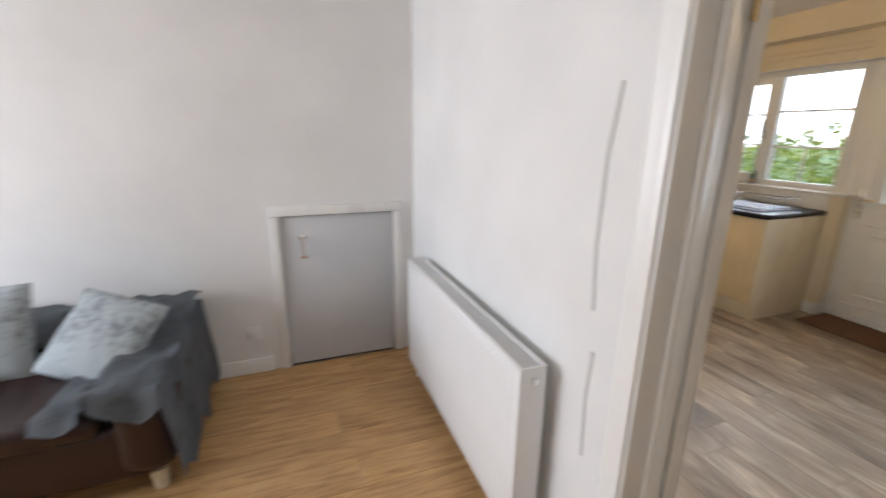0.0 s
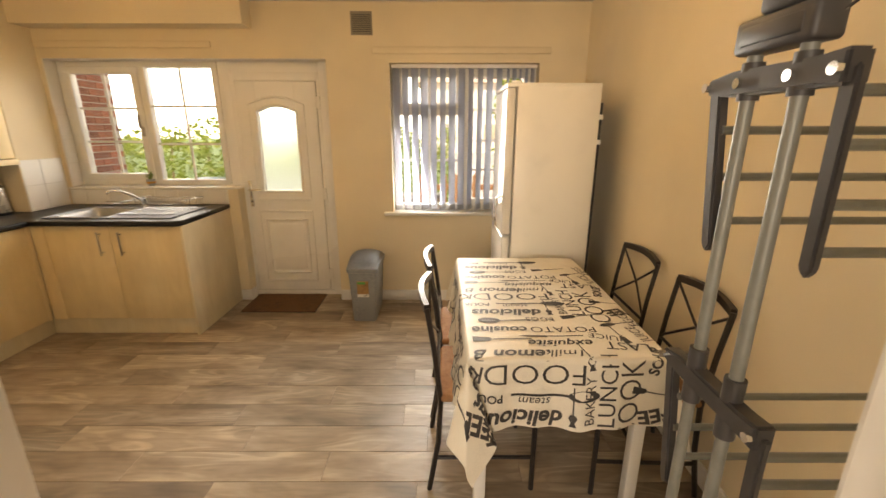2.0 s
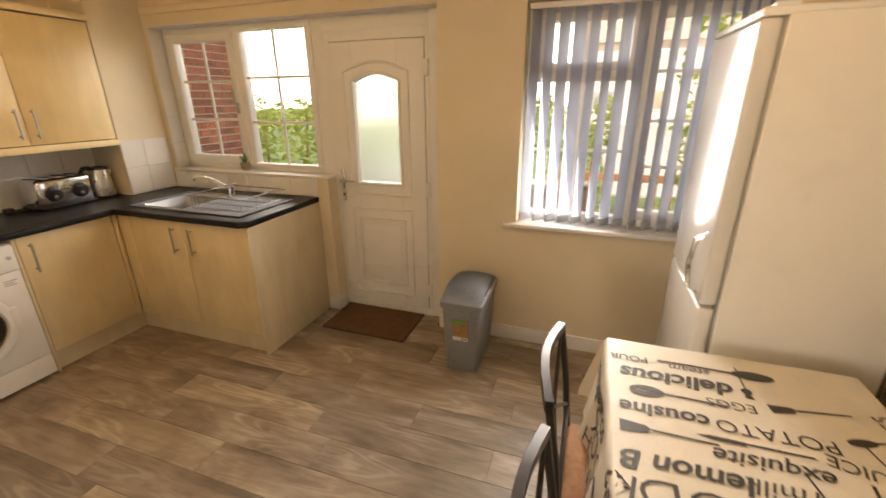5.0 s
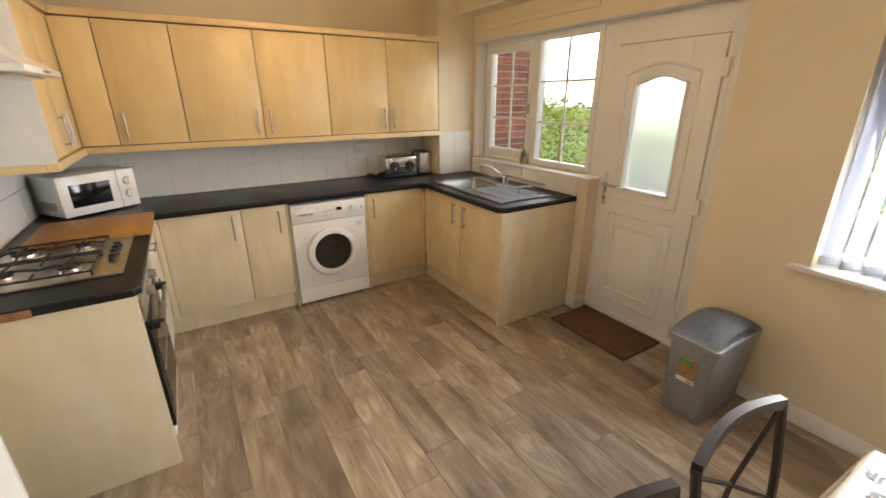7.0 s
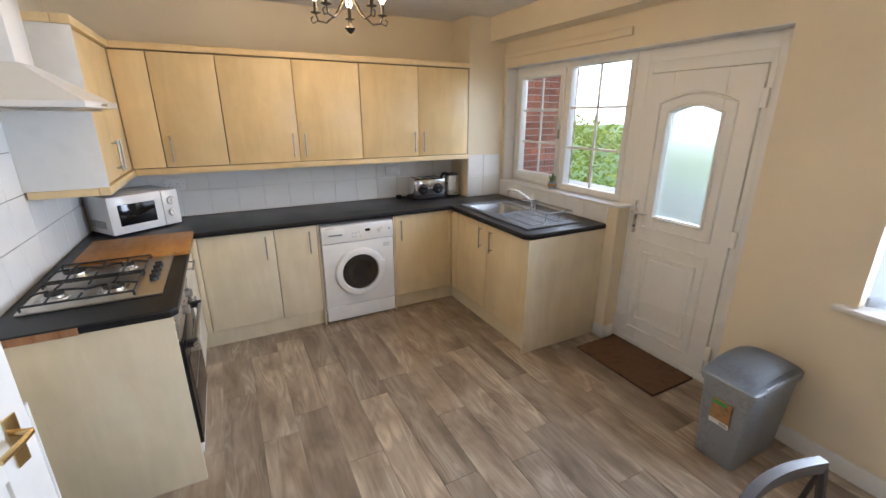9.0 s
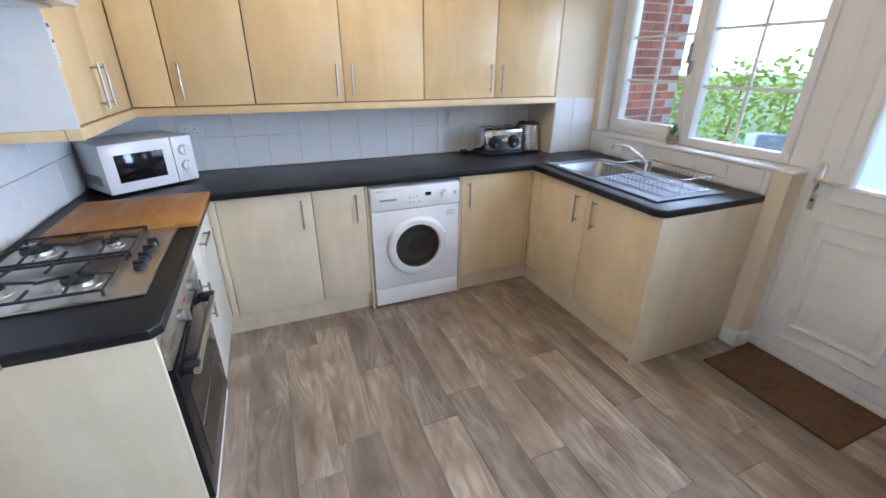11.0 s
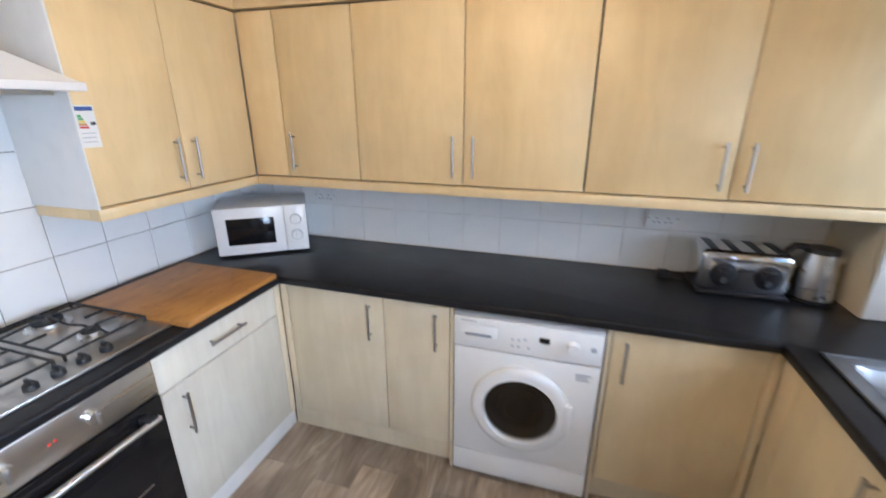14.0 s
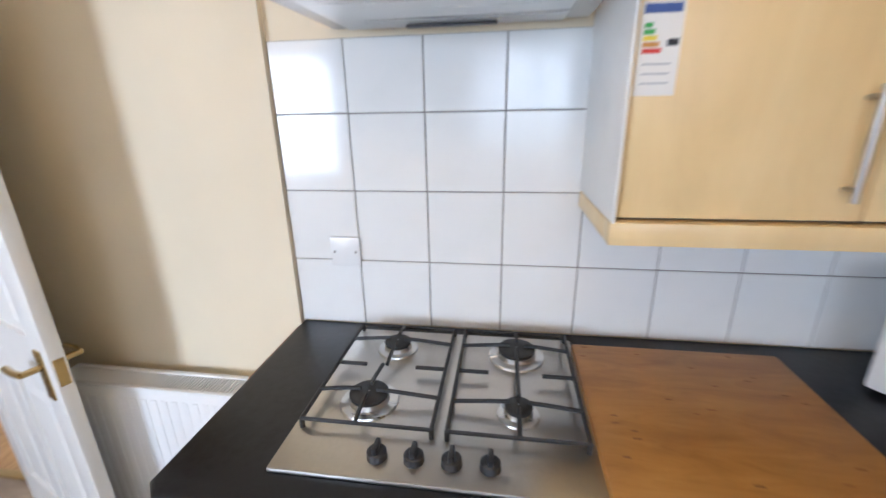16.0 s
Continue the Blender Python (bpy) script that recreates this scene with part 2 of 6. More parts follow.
PRINT = material("charcoal_print", (0.055, 0.05, 0.048), 0.5)
THROW = speckled("slate_blue_throw", (0.16, 0.175, 0.195), 0.95, 180, 0.25, relief=0.6)
STREAK_SHADE = speckled("grey_streak_shade", (0.50, 0.50, 0.48), 0.9, 40, 0.2)
CUSHION = speckled("pale_grey_cushion", (0.29, 0.32, 0.33), 0.95, 30, 0.3, relief=0.5)
LEATHER = speckled("dark_red_leather", (0.018, 0.0055, 0.005), 0.38, 110, 0.25, relief=0.3)
GREY_PAINT = plaster("pale_grey_door_paint", (0.60, 0.61, 0.62), 0.45)
# Grey fabric with the blue of the daylight behind it mixed into its colour.
BLIND = lets_light_through(speckled("daylight_tinted_blind_fabric", (0.46, 0.48, 0.56), 0.85, 220, 0.06, relief=0.2), (0.55, 0.60, 0.74), 0.5)
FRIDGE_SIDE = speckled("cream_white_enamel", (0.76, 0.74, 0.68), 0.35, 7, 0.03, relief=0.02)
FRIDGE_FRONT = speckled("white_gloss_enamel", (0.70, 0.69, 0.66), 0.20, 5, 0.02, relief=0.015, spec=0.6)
CONCRETE = speckled("concrete", (0.36, 0.35, 0.33), 0.9, 30, 0.2, relief=0.4)
MORTAR = speckled("mortar", (0.50, 0.46, 0.41), 0.95, 60, 0.2, relief=0.3)
FENCE = wood("fence_timber", (0.24, 0.11, 0.05), (0.36, 0.18, 0.085), (0.44, 0.24, 0.12), 0.8, (9, 9, 1), 3.0)
LEAF = speckled("plant_leaf", (0.085, 0.14, 0.03), 0.6, 6, 0.5, relief=0)
GRASS = speckled("lawn", (0.07, 0.12, 0.025), 0.9, 30, 0.4, relief=0.4)
POT = speckled("blue_grey_planter", (0.30, 0.36, 0.40), 0.7, 20, 0.15)
# Roof tile colour bleached to carry the strong outdoor glare.
GLARE_ROOF = speckled("glare_paled_roof_tile", (0.52, 0.38, 0.31), 0.85, 12, 0.3, relief=0.3)
KRAFT = speckled("brown_kraft_paper", (0.30, 0.175, 0.075), 0.7, 25, 0.25, relief=0)
LABEL_PAPER = material("paper_label", (0.80, 0.80, 0.78), 0.6)
RED, GREEN, YELLOW, BLUE, ORANGE = (material(n, c, 0.5) for n, c in (
    ("red_ink", (0.6, 0.04, 0.03)), ("green_ink", (0.06, 0.36, 0.08)), ("yellow_ink", (0.75, 0.6, 0.05)),
    ("blue_ink", (0.05, 0.10, 0.32)), ("orange_ink", (0.55, 0.26, 0.06))))


def glass(name, rough=0.0, tint=(1, 1, 1)):
    m = bpy.data.materials.new(name)
    m.use_nodes = True
    nt = m.node_tree
    nt.nodes.remove(nt.nodes["Principled BSDF"])
    out = nt.nodes["Material Output"]
    if rough:
        g = nt.nodes.new("ShaderNodeBsdfRefraction")
        g.inputs["Roughness"].default_value = rough
        g.inputs["IOR"].default_value = 1.13
    else:
        g = nt.nodes.new("ShaderNodeBsdfTransparent")
    g.inputs["Color"].default_value = (*tint, 1)
    gl = nt.nodes.new("ShaderNodeBsdfGlossy")
    gl.inputs["Roughness"].default_value = 0.02 + rough * 0.3
    through_glass = g.outputs[0]
    if rough:
        haze = nt.nodes.new("ShaderNodeBsdfTranslucent")
        haze.inputs["Color"].default_value = (*tint, 1)
        soft = nt.nodes.new("ShaderNodeMixShader")
        soft.inputs[0].default_value = 0.12
        nt.links.new(g.outputs[0], soft.inputs[1])
        nt.links.new(haze.outputs[0], soft.inputs[2])
        through_glass = soft.outputs[0]
    mix = nt.nodes.new("ShaderNodeMixShader")
    mix.inputs[0].default_value = 0.06
    nt.links.new(through_glass, mix.inputs[1])
    nt.links.new(gl.outputs[0], mix.inputs[2])
    nt.links.new(mix.outputs[0], out.inputs[0])
    return m


GLASS = glass("clear_glass")
FROSTED = glass("frosted_glass", 0.6, (0.95, 0.98, 0.95))
DOOR_GLASS = glass("smoked_drum_glass", 0.0, (0.62, 0.61, 0.58))


def glow(name, colour, strength):
    m = bpy.data.materials.new(name)
    m.use_nodes = True
    b = m.node_tree.nodes["Principled BSDF"]
    b.inputs["Base Color"].default_value = (*colour, 1)
    b.inputs["Emission Color"].default_value = (*colour, 1)
    b.inputs["Emission Strength"].default_value = strength
    return m


BULB = glow("lit_candle_bulb", (1.0, 0.78, 0.45), 25)

# ---- mesh helpers ----


def box(bm, x0, y0, z0, x1, y1, z1, bevel=0.0, seg=2):
    x0, x1, y0, y1, z0, z1 = min(x0, x1), max(x0, x1), min(y0, y1), max(y0, y1), min(z0, z1), max(z0, z1)
    r = bmesh.ops.create_cube(bm, size=1.0, matrix=Matrix.Translation(((x0 + x1) / 2, (y0 + y1) / 2, (z0 + z1) / 2))
                              @ Matrix.Diagonal((x1 - x0, y1 - y0, z1 - z0, 1)))
    if bevel:
        edges = list({e for v in r["verts"] for e in v.link_edges})
        bmesh.ops.bevel(bm, geom=edges, offset=min(bevel, 0.45 * min(x1 - x0, y1 - y0, z1 - z0)), segments=seg, affect="EDGES", profile=0.5)
    return bm


def rod(bm, a, b, r, n=12, r2=None, cap=True):
    a, b = Vector(a), Vector(b)
    d = b - a
    m = Matrix.Translation((a + b) / 2) @ d.to_track_quat("Z", "Y").to_matrix().to_4x4()
    bmesh.ops.create_cone(bm, cap_ends=cap, segments=n, radius1=r, radius2=r if r2 is None else r2, depth=d.length, matrix=m)
    return bm


def tube(bm, pts, r, n=8, closed=False):
    """A round bar swept along points."""
    pts = [Vector(p) for p in pts]
    rings = []
    k = len(pts)
    up = None
    for i, p in enumerate(pts):
        a = pts[(i - 1) % k] if closed or i else p
        b = pts[(i + 1) % k] if closed or i < k - 1 else p
        d = (b - a).normalized()
        if up is None:
            up = d.orthogonal().normalized()
        up = (up - d * up.dot(d)).normalized()
        side = d.cross(up)
        rings.append([bm.verts.new(p + (up * math.cos(t) + side * math.sin(t)) * r) for t in (2 * math.pi * j / n for j in range(n))])
    for i in range(k if closed else k - 1):
        a, b = rings[i], rings[(i + 1) % k]
        for j in range(n):
            bm.faces.new((a[j], a[(j + 1) % n], b[(j + 1) % n], b[j]))
    if not closed:
        bm.faces.new(rings[0][::-1])
        bm.faces.new(rings[-1])
    return bm


def lathe(bm, profile, n=32, at=(0, 0, 0), axis="Z", ring=False):
    """Turns (radius, height) pairs round an axis."""
    rings = []
    for r, h in profile:
        ring = []
        for j in range(n):
            t = 2 * math.pi * j / n
            p = (r * math.cos(t), r * math.sin(t), h)
            if axis == "Y":
                p = (p[0], -p[2], p[1])
            ring.append(bm.verts.new((p[0] + at[0], p[1] + at[1], p[2] + at[2])))
        rings.append(ring)
    for a, b in zip(rings, rings[1:]):
        for j in range(n):
            bm.faces.new((a[j], a[(j + 1) % n], b[(j + 1) % n], b[j]))
    if ring:
        for j in range(n):
            bm.faces.new((rings[-1][j], rings[-1][(j + 1) % n], rings[0][(j + 1) % n], rings[0][j]))
        return bm
    bm.faces.new(rings[0][::-1])
    bm.faces.new(rings[-1])
    return bm


def prism(bm, outline, h0, h1, plane="XY"):
    """A flat outline given thickness."""
    def put(p, h):
        return {"XY": (p[0], p[1], h), "XZ": (p[0], h, p[1]), "YZ": (h, p[0], p[1])}[plane]
    lo = [bm.verts.new(put(p, h0)) for p in outline]
    hi = [bm.verts.new(put(p, h1)) for p in outline]
    k = len(outline)
    for i in range(k):
        bm.faces.new((lo[i], lo[(i + 1) % k], hi[(i + 1) % k], hi[i]))
    bm.faces.new(lo[::-1])
    bm.faces.new(hi)
    bmesh.ops.recalc_face_normals(bm, faces=bm.faces)
    return bm


def mesh_of(name, bm, mat, smooth=None):
    bmesh.ops.recalc_face_normals(bm, faces=bm.faces)
    me = bpy.data.meshes.new(name)
    bm.to_mesh(me)
    bm.free()
    for mm in (mat if isinstance(mat, (list, tuple)) else [mat]):
        me.materials.append(mm)
    if smooth:
        me.shade_smooth()
        me.set_sharp_from_angle(angle=radians(smooth))
    return me


def part(name, bm, mat, parent, label="", smooth=35):
    ob = new(name, mesh_of(name, bm, mat, smooth))
    ob.parent = parent
    if label:
        ob["label"] = label
    return ob


def piece(name, me, parent, at, rot=None):
    ob = new(name, me)
    ob.parent = parent
    ob.location = at
    if rot:
        ob.rotation_euler = rot
    return ob


def thing(name, m, label, category, group="", kind=""):
    ob = new(name)
    ob.empty_display_size = 0.05
    ob.matrix_world = m
    return tagged(ob, label, category, group, kind)


def whole(name, bm, mat, label, category, m=None, group="", kind="", smooth=35):
    ob = new(name, mesh_of(name, bm, mat, smooth))
    if m is not None:
        ob.matrix_world = m
    return tagged(ob, label, category, group, kind)


def structure(name, bm, mat, label, category, smooth=None):
    return whole(name, bm, mat, label, category, kind="structure", smooth=smooth)


def B():
    return bmesh.new()


def words(text, size, parent, m, mat, name="lettering", shear=0.0, bold=0.0, xs=1.0):
    """Lettering in the built-in font, as a thin mesh lying in its own plane."""
    cu = bpy.data.curves.new(name, "FONT")
    cu.body, cu.size, cu.shear, cu.offset = text, size, shear, bold
    cu.align_x, cu.align_y, cu.resolution_u = "CENTER", "CENTER", 2
    tmp = bpy.data.objects.new(name, cu)
    me = bpy.data.meshes.new_from_object(tmp)
    bpy.data.objects.remove(tmp)
    bpy.data.curves.remove(cu)
    me.materials.clear()
    me.materials.append(mat)
    ob = new(name, me)
    ob.parent = parent
    ob.matrix_local = m @ Matrix.Diagonal((xs, 1, 1, 1))
    return ob


# ---- the setting ----
H = 2.50          # ceiling
YA, YD = 3.35, 3.50   # garden wall, plane of its door and windows
XD = 4.76         # wall beside the table
LT = -0.13        # living room face of the dividing wall
XL = 1.19         # living room wall with the low cupboard
OPX0, OPX1, OPH = 3.15, 3.965, 2.02   # doorway in the dividing wall


def slab(name, spans, mat, label, category="wall"):
    bm = B()
    for s in spans:
        box(bm, *s)
    return structure(name, bm, mat, label, category)


floor_base = slab("floor_kitchen", [(-0.15, -0.065, -0.12, XD + 0.15, YA + 0.2, -0.006)], UNDERLAY, "grey-brown wood-effect vinyl plank floor of the kitchen", "floor")
floor_living = slab("floor_living_room", [(XL - 0.15, -4.6, -0.12, 6.4, -0.0655, -0.006)], CARCASS, "honey oak laminate floor of the living room", "floor")
slab("ceiling", [(-0.15, LT + 0.002, H, XD + 0.15, YA + 0.25, H + 0.12), (XL - 0.15, -4.6, H, 6.4, LT, H + 0.12)], CEILING, "plain white painted ceiling", "ceiling")
slab("wall_cabinets", [(-0.15, -0.13, 0, 0, YA + 0.25, H)], CREAM, "cream painted wall behind the cabinets and washing machine")
slab("wall_table", [(XD, 0.0, 0, XD + 0.15, YA + 0.25, H)], CREAM, "cream painted wall beside the dining table")
slab("wall_dividing_kitchen_face", [(0, -0.06, 0, 1.915, 0, H), (1.915, -0.06, 0, OPX0 - 0.03, 0.022, H), (OPX0 - 0.03, -0.06, OPH + 0.03, OPX1 + 0.03, 0.022, H), (OPX1 + 0.03, -0.06, 0, XD, 0.022, H)],
     CREAM, "cream painted kitchen face of the dividing wall")
slab("wall_dividing_living_face", [(XL, LT, 0, OPX0 - 0.03, -0.061, H), (OPX0 - 0.03, LT, OPH + 0.03, OPX1 + 0.03, -0.061, H), (OPX1 + 0.03, LT, 0, 6.25, -0.061, H)],
     WHITE_WALL, "white painted living room face of the dividing wall")
# garden wall: one opening for window and door together, one for the large window
garden_side = thing("wall_garden", pose(0, 0, 0), "cream painted garden wall with a deep window and door recess", "wall", kind="structure")
for span in (
    (0, YA, 0, 0.36, YA + 0.25, H), (0.36, YA, 0, 1.80, YA + 0.25, 1.035), (0.36, YA, 2.09, 2.645, YA + 0.25, H),
    (2.645, YA, 0, 3.16, YA + 0.25, H), (3.16, YA, 0, 4.38, YA + 0.25, 0.83), (3.16, YA, 2.06, 4.38, YA + 0.25, H),
    (4.38, YA, 0, XD, YA + 0.25, H)):
    part("wall_section", box(B(), *span), CREAM, garden_side, smooth=None)
slab("wall_pipe_boxing", [(0, 2.965, 0.906, 0.325, YA, H)], CREAM, "cream painted boxed column in the corner beside the wall cabinets")
slab("wall_beam_box", [(0.325, YA - 0.17, 2.305, 2.08, YA, H)], CREAM, "cream painted box along the ceiling above the small window")
slab("wall_living_cupboard_side", [(XL - 0.15, -4.6, 0, XL, -1.02, H), (XL - 0.15, -1.02, 1.05, XL, -0.24, H), (XL - 0.15, -0.24, 0, XL, -0.06, H), (XL - 0.17, -1.04, 0, XL - 0.15, -0.22, 1.06)],
     WHITE_WALL, "white painted living room wall with a low cupboard door")
slab("wall_living_far", [(6.25, -4.6, 0, 6.4, LT, H)], WHITE_WALL, "plain white painted living room wall")
slab("wall_living_window", [(XL, -4.6, 0, 1.45, -4.45, H), (1.45, -4.6, 0, 3.05, -4.45, 0.6), (1.45, -4.6, 2.2, 3.05, -4.45, H), (3.05, -4.6, 0, 6.25, -4.45, H)], WHITE_WALL, "white painted living room wall with a wide window")
bm = B()
box(bm, 1.45, -4.54, 0.6, 3.05, -4.50, 0.66), box(bm, 1.45, -4.54, 2.14, 3.05, -4.50, 2.2), box(bm, 1.45, -4.54, 0.66, 1.51, -4.50, 2.14), box(bm, 2.99, -4.54, 0.66, 3.05, -4.50, 2.14), box(bm, 2.22, -4.54, 0.66, 2.28, -4.50, 2.14)
structure("window_3", bm, UPVC, "white plastic living room window frame", "window")
BIN_GREY = speckled("blue_grey_bin_plastic", (0.255, 0.275, 0.30), 0.36, 60, 0.1, relief=0.03)

# skirting, sills and ledges
def trim(name, spans, mat, label, category="skirting", bevel=0.006):
    bm = B()
    for s in spans:
        box(bm, *s, bevel=bevel)
    return structure(name, bm, mat, label, category, 35)


trim("baseboard_garden", [(2.645, YA - 0.018, 0, 4.74, YA - 0.0005, 0.10), (1.715, YA - 0.018, 0, 1.818, YA - 0.0005, 0.10), (1.8005, YA - 0.018, 0, 1.818, YD - 0.06, 0.10)], GLOSS, "white gloss skirting board along the garden wall")
trim("baseboard_table_wall", [(XD - 0.018, 0.03, 0, XD - 0.0005, YA - 0.02, 0.10)], GLOSS, "white gloss skirting board behind the chairs")
trim("baseboard_living", [(XL + 0.0005, -4.44, 0, XL + 0.018, -1.08, 0.10), (XL + 0.02, LT - 0.018, 0, 3.05, LT - 0.0005, 0.10)], GLOSS, "white gloss skirting board in the living room")
trim("sill_large_window", [(3.08, YA - 0.045, 0.812, 4.44, YD + 0.0, 0.838)], GLOSS, "white window sill board under the large window", "window sill", 0.008)
trim("sill_small_window", [(0.33, YA - 0.012, 1.036, 1.815, YD - 0.005, 1.056)], GLOSS, "white tiled window sill behind the sink", "window sill", 0.008)
trim("ledge_above_large_window", [(3.03, YA - 0.022, 2.125, 4.46, YA - 0.0005, 2.175)], CREAM, "cream painted batten above the large window", "trim", 0.006)
trim("ledge_above_small_window", [(0.34, YA - 0.02, 2.165, 1.74, YA - 0.0005, 2.215)], CREAM, "cream painted batten above the small window", "trim", 0.006)

slab("wall_window_reveal", [(0.3605, YA + 0.002, 1.058, 0.366, YD - 0.032, 2.083)], WHITE_WALL, "white painted side of the window recess above the sink")
slab("wall_recess_soffit", [(0.362, YA + 0.002, 2.084, 2.643, YD - 0.032, 2.0895)], WHITE_WALL, "white painted underside of the window and door recess")

# ---- windows ----


def frame_bar(bm, x0, z0, x1, z1, y0, y1, w, bevel=0.006):
    box(bm, x0, y0, z0, x1, y1, z0 + w, bevel)
    box(bm, x0, y0, z1 - w, x1, y1, z1, bevel)
    box(bm, x0, y0 + 0.001, z0 + w * 0.6, x0 + w, y1 - 0.001, z1 - w * 0.6, bevel)
    box(bm, x1 - w, y0 + 0.001, z0 + w * 0.6, x1, y1 - 0.001, z1 - w * 0.6, bevel)
    return bm


def light_bars(bm, x0, z0, x1, z1, y, cols, rows):
    for k in range(1, cols):
        x = x0 + (x1 - x0) * k / cols
        box(bm, x - 0.009, y - 0.006, z0, x + 0.009, y + 0.006, z1)
    for k in range(1, rows):
        z = z0 + (z1 - z0) * k / rows
        box(bm, x0, y - 0.0065, z - 0.009, x1, y + 0.0065, z + 0.009)
    return bm


def pane(parent, x0, z0, x1, z1, y, mat=None, name="pane"):
    ob = part(name, box(B(), x0, y - 0.004, z0, x1, y + 0.004, z1), mat or GLASS, parent)
    ob.visible_shadow = False
    return ob


win1 = thing("window_1", pose(0, 0, 0), "white plastic casement window with white glazing bars above the sink", "window", kind="structure")
part("window_frame", frame_bar(B(), 0.36, 1.056, 1.695, 2.089, YD - 0.03, YD + 0.04, 0.05), UPVC, win1)
part("mullion", box(B(), 1.02, YD - 0.03, 1.10, 1.085, YD + 0.04, 2.045, 0.006), UPVC, win1)
part("casement", frame_bar(B(), 0.405, 1.10, 1.03, 2.045, YD - 0.045, YD + 0.03, 0.06, 0.01), UPVC, win1)
pane(win1, 0.46, 1.155, 0.975, 1.99, YD)
pane(win1, 1.085, 1.10, 1.65, 2.045, YD)
part("glazing_bars", light_bars(B(), 0.46, 1.155, 0.975, 1.99, YD - 0.002, 2, 3), UPVC, win1)
part("glazing_bars", light_bars(B(), 1.085, 1.10, 1.65, 2.045, YD - 0.002, 2, 3), UPVC, win1)
bm = box(B(), 0.995, YD - 0.062, 1.48, 1.015, YD - 0.045, 1.56, 0.004)
box(bm, 0.985, YD - 0.078, 1.545, 1.005, YD - 0.06, 1.66, 0.005)
part("window_handle", bm, NICKEL, win1)

win2 = thing("window_2", pose(0, 0, 0), "large white plastic window with glazing bars above the bin", "window", kind="structure")
part("window_frame", frame_bar(B(), 3.16, 0.838, 4.38, 2.06, YD - 0.03, YD + 0.04, 0.055), UPVC, win2)
part("mullion", box(B(), 3.74, YD - 0.03, 0.89, 3.81, YD + 0.04, 2.01, 0.006), UPVC, win2)
part("transom", box(B(), 3.21, YD - 0.03, 1.66, 3.745, YD + 0.04, 1.73, 0.006), UPVC, win2)
part("casement", frame_bar(B(), 3.80, 0.885, 4.33, 2.013, YD - 0.045, YD + 0.03, 0.055, 0.01), UPVC, win2)
part("casement", frame_bar(B(), 3.205, 1.715, 3.75, 2.013, YD - 0.045, YD + 0.03, 0.045, 0.01), UPVC, win2)
for x0, z0, x1, z1, c, r in ((3.215, 0.893, 3.74, 1.66, 2, 2), (3.25, 1.76, 3.705, 1.968, 2, 1), (3.855, 0.94, 4.275, 1.958, 2, 4)):
    pane(win2, x0, z0, x1, z1, YD)
    part("glazing_bars", light_bars(B(), x0, z0, x1, z1, YD - 0.002, c, r), UPVC, win2)
bm = box(B(), 3.815, YD - 0.062, 1.36, 3.835, YD - 0.045, 1.44, 0.004)
box(bm, 3.812, YD - 0.075, 1.38, 3.832, YD - 0.06, 1.48, 0.005)
part("window_handle", bm, NICKEL, win2)

# vertical blind
blind = thing("vertical_blind", pose(3.77, YA + 0.05, 0.84), "pale grey fabric vertical blind with slats turned half open", "blind")
part("headrail", box(B(), -0.60, -0.02, 1.185, 0.60, 0.02, 1.215, 0.004), WHITE_PLASTIC, blind)
bm = B()
n = 8
vs = [[bm.verts.new((0.044 * (2 * i / n - 1), 0.006 * math.sin(math.pi * i / n), z)) for i in range(n + 1)] for z in (0.03, 1.185)]
for i in range(n):
    bm.faces.new((vs[0][i], vs[0][i + 1], vs[1][i + 1], vs[1][i]))
slat_me = mesh_of("slat", bm, BLIND, 60)
bm = box(B(), -0.043, -0.004, 0.0, 0.043, 0.010, 0.045, 0.003)
weight_me = mesh_of("slat_weight", bm, PALE_GREY, 35)
for k in range(17):
    x = -0.565 + k * 0.078 if k < 12 else 0.365 + (k - 12) * 0.05
    turn = radians(53 + 6 * math.sin(k * 1.7)) if k < 12 else radians(64 + 6 * math.sin(k * 2.3))
    s = piece("slat", slat_me, blind, (x, 0, 0), (0, 0, turn))
    piece("slat_weight", weight_me, s, (0, -0.002, 0.012))
bm = B()
tube(bm, [(-0.585, -0.03, 1.18), (-0.588, -0.03, 0.7), (-0.585, -0.03, 0.35)], 0.0022, 6)
part("cord", bm, WHITE_PLASTIC, blind)

# ---- back door ----
bd = thing("door_1", pose(0, 0, 0), "white plastic back door with an arched frosted pane, shut", "door", kind="structure")
bm = B()
box(bm, 1.7, YD - 0.03, 0.0, 1.79, YD + 0.04, 2.088, 0.006), box(bm, 2.545, YD - 0.03, 0.0, 2.644, YD + 0.04, 2.088, 0.006)
box(bm, 1.78, YD - 0.029, 2.0, 2.555, YD + 0.039, 2.088, 0.006), box(bm, 1.78, YD - 0.035, 0.0, 2.555, YD + 0.04, 0.05, 0.006)
box(bm, 1.785, YD - 0.012, 0.04, 1.845, YD + 0.038, 2.01), box(bm, 2.505, YD - 0.012, 0.04, 2.55, YD + 0.038, 2.01), box(bm, 1.785, YD - 0.011, 1.92, 2.55, YD + 0.037, 2.01)
box(bm, 1.788, YD - 0.030, 0.05, 1.831, YD - 0.010, 1.99, 0.004), box(bm, 2.519, YD - 0.030, 0.05, 2.548, YD - 0.010, 1.99, 0.004), box(bm, 1.788, YD - 0.0295, 1.934, 2.548, YD - 0.010, 2.005, 0.004)
part("door_frame", bm, UPVC, bd)
leaf_x0, leaf_x1, leaf_z1 = 1.835, 2.515, 1.93
GX0, GX1, GZ0, GZ1 = 2.0, 2.325, 1.01, 1.725
bm = B()
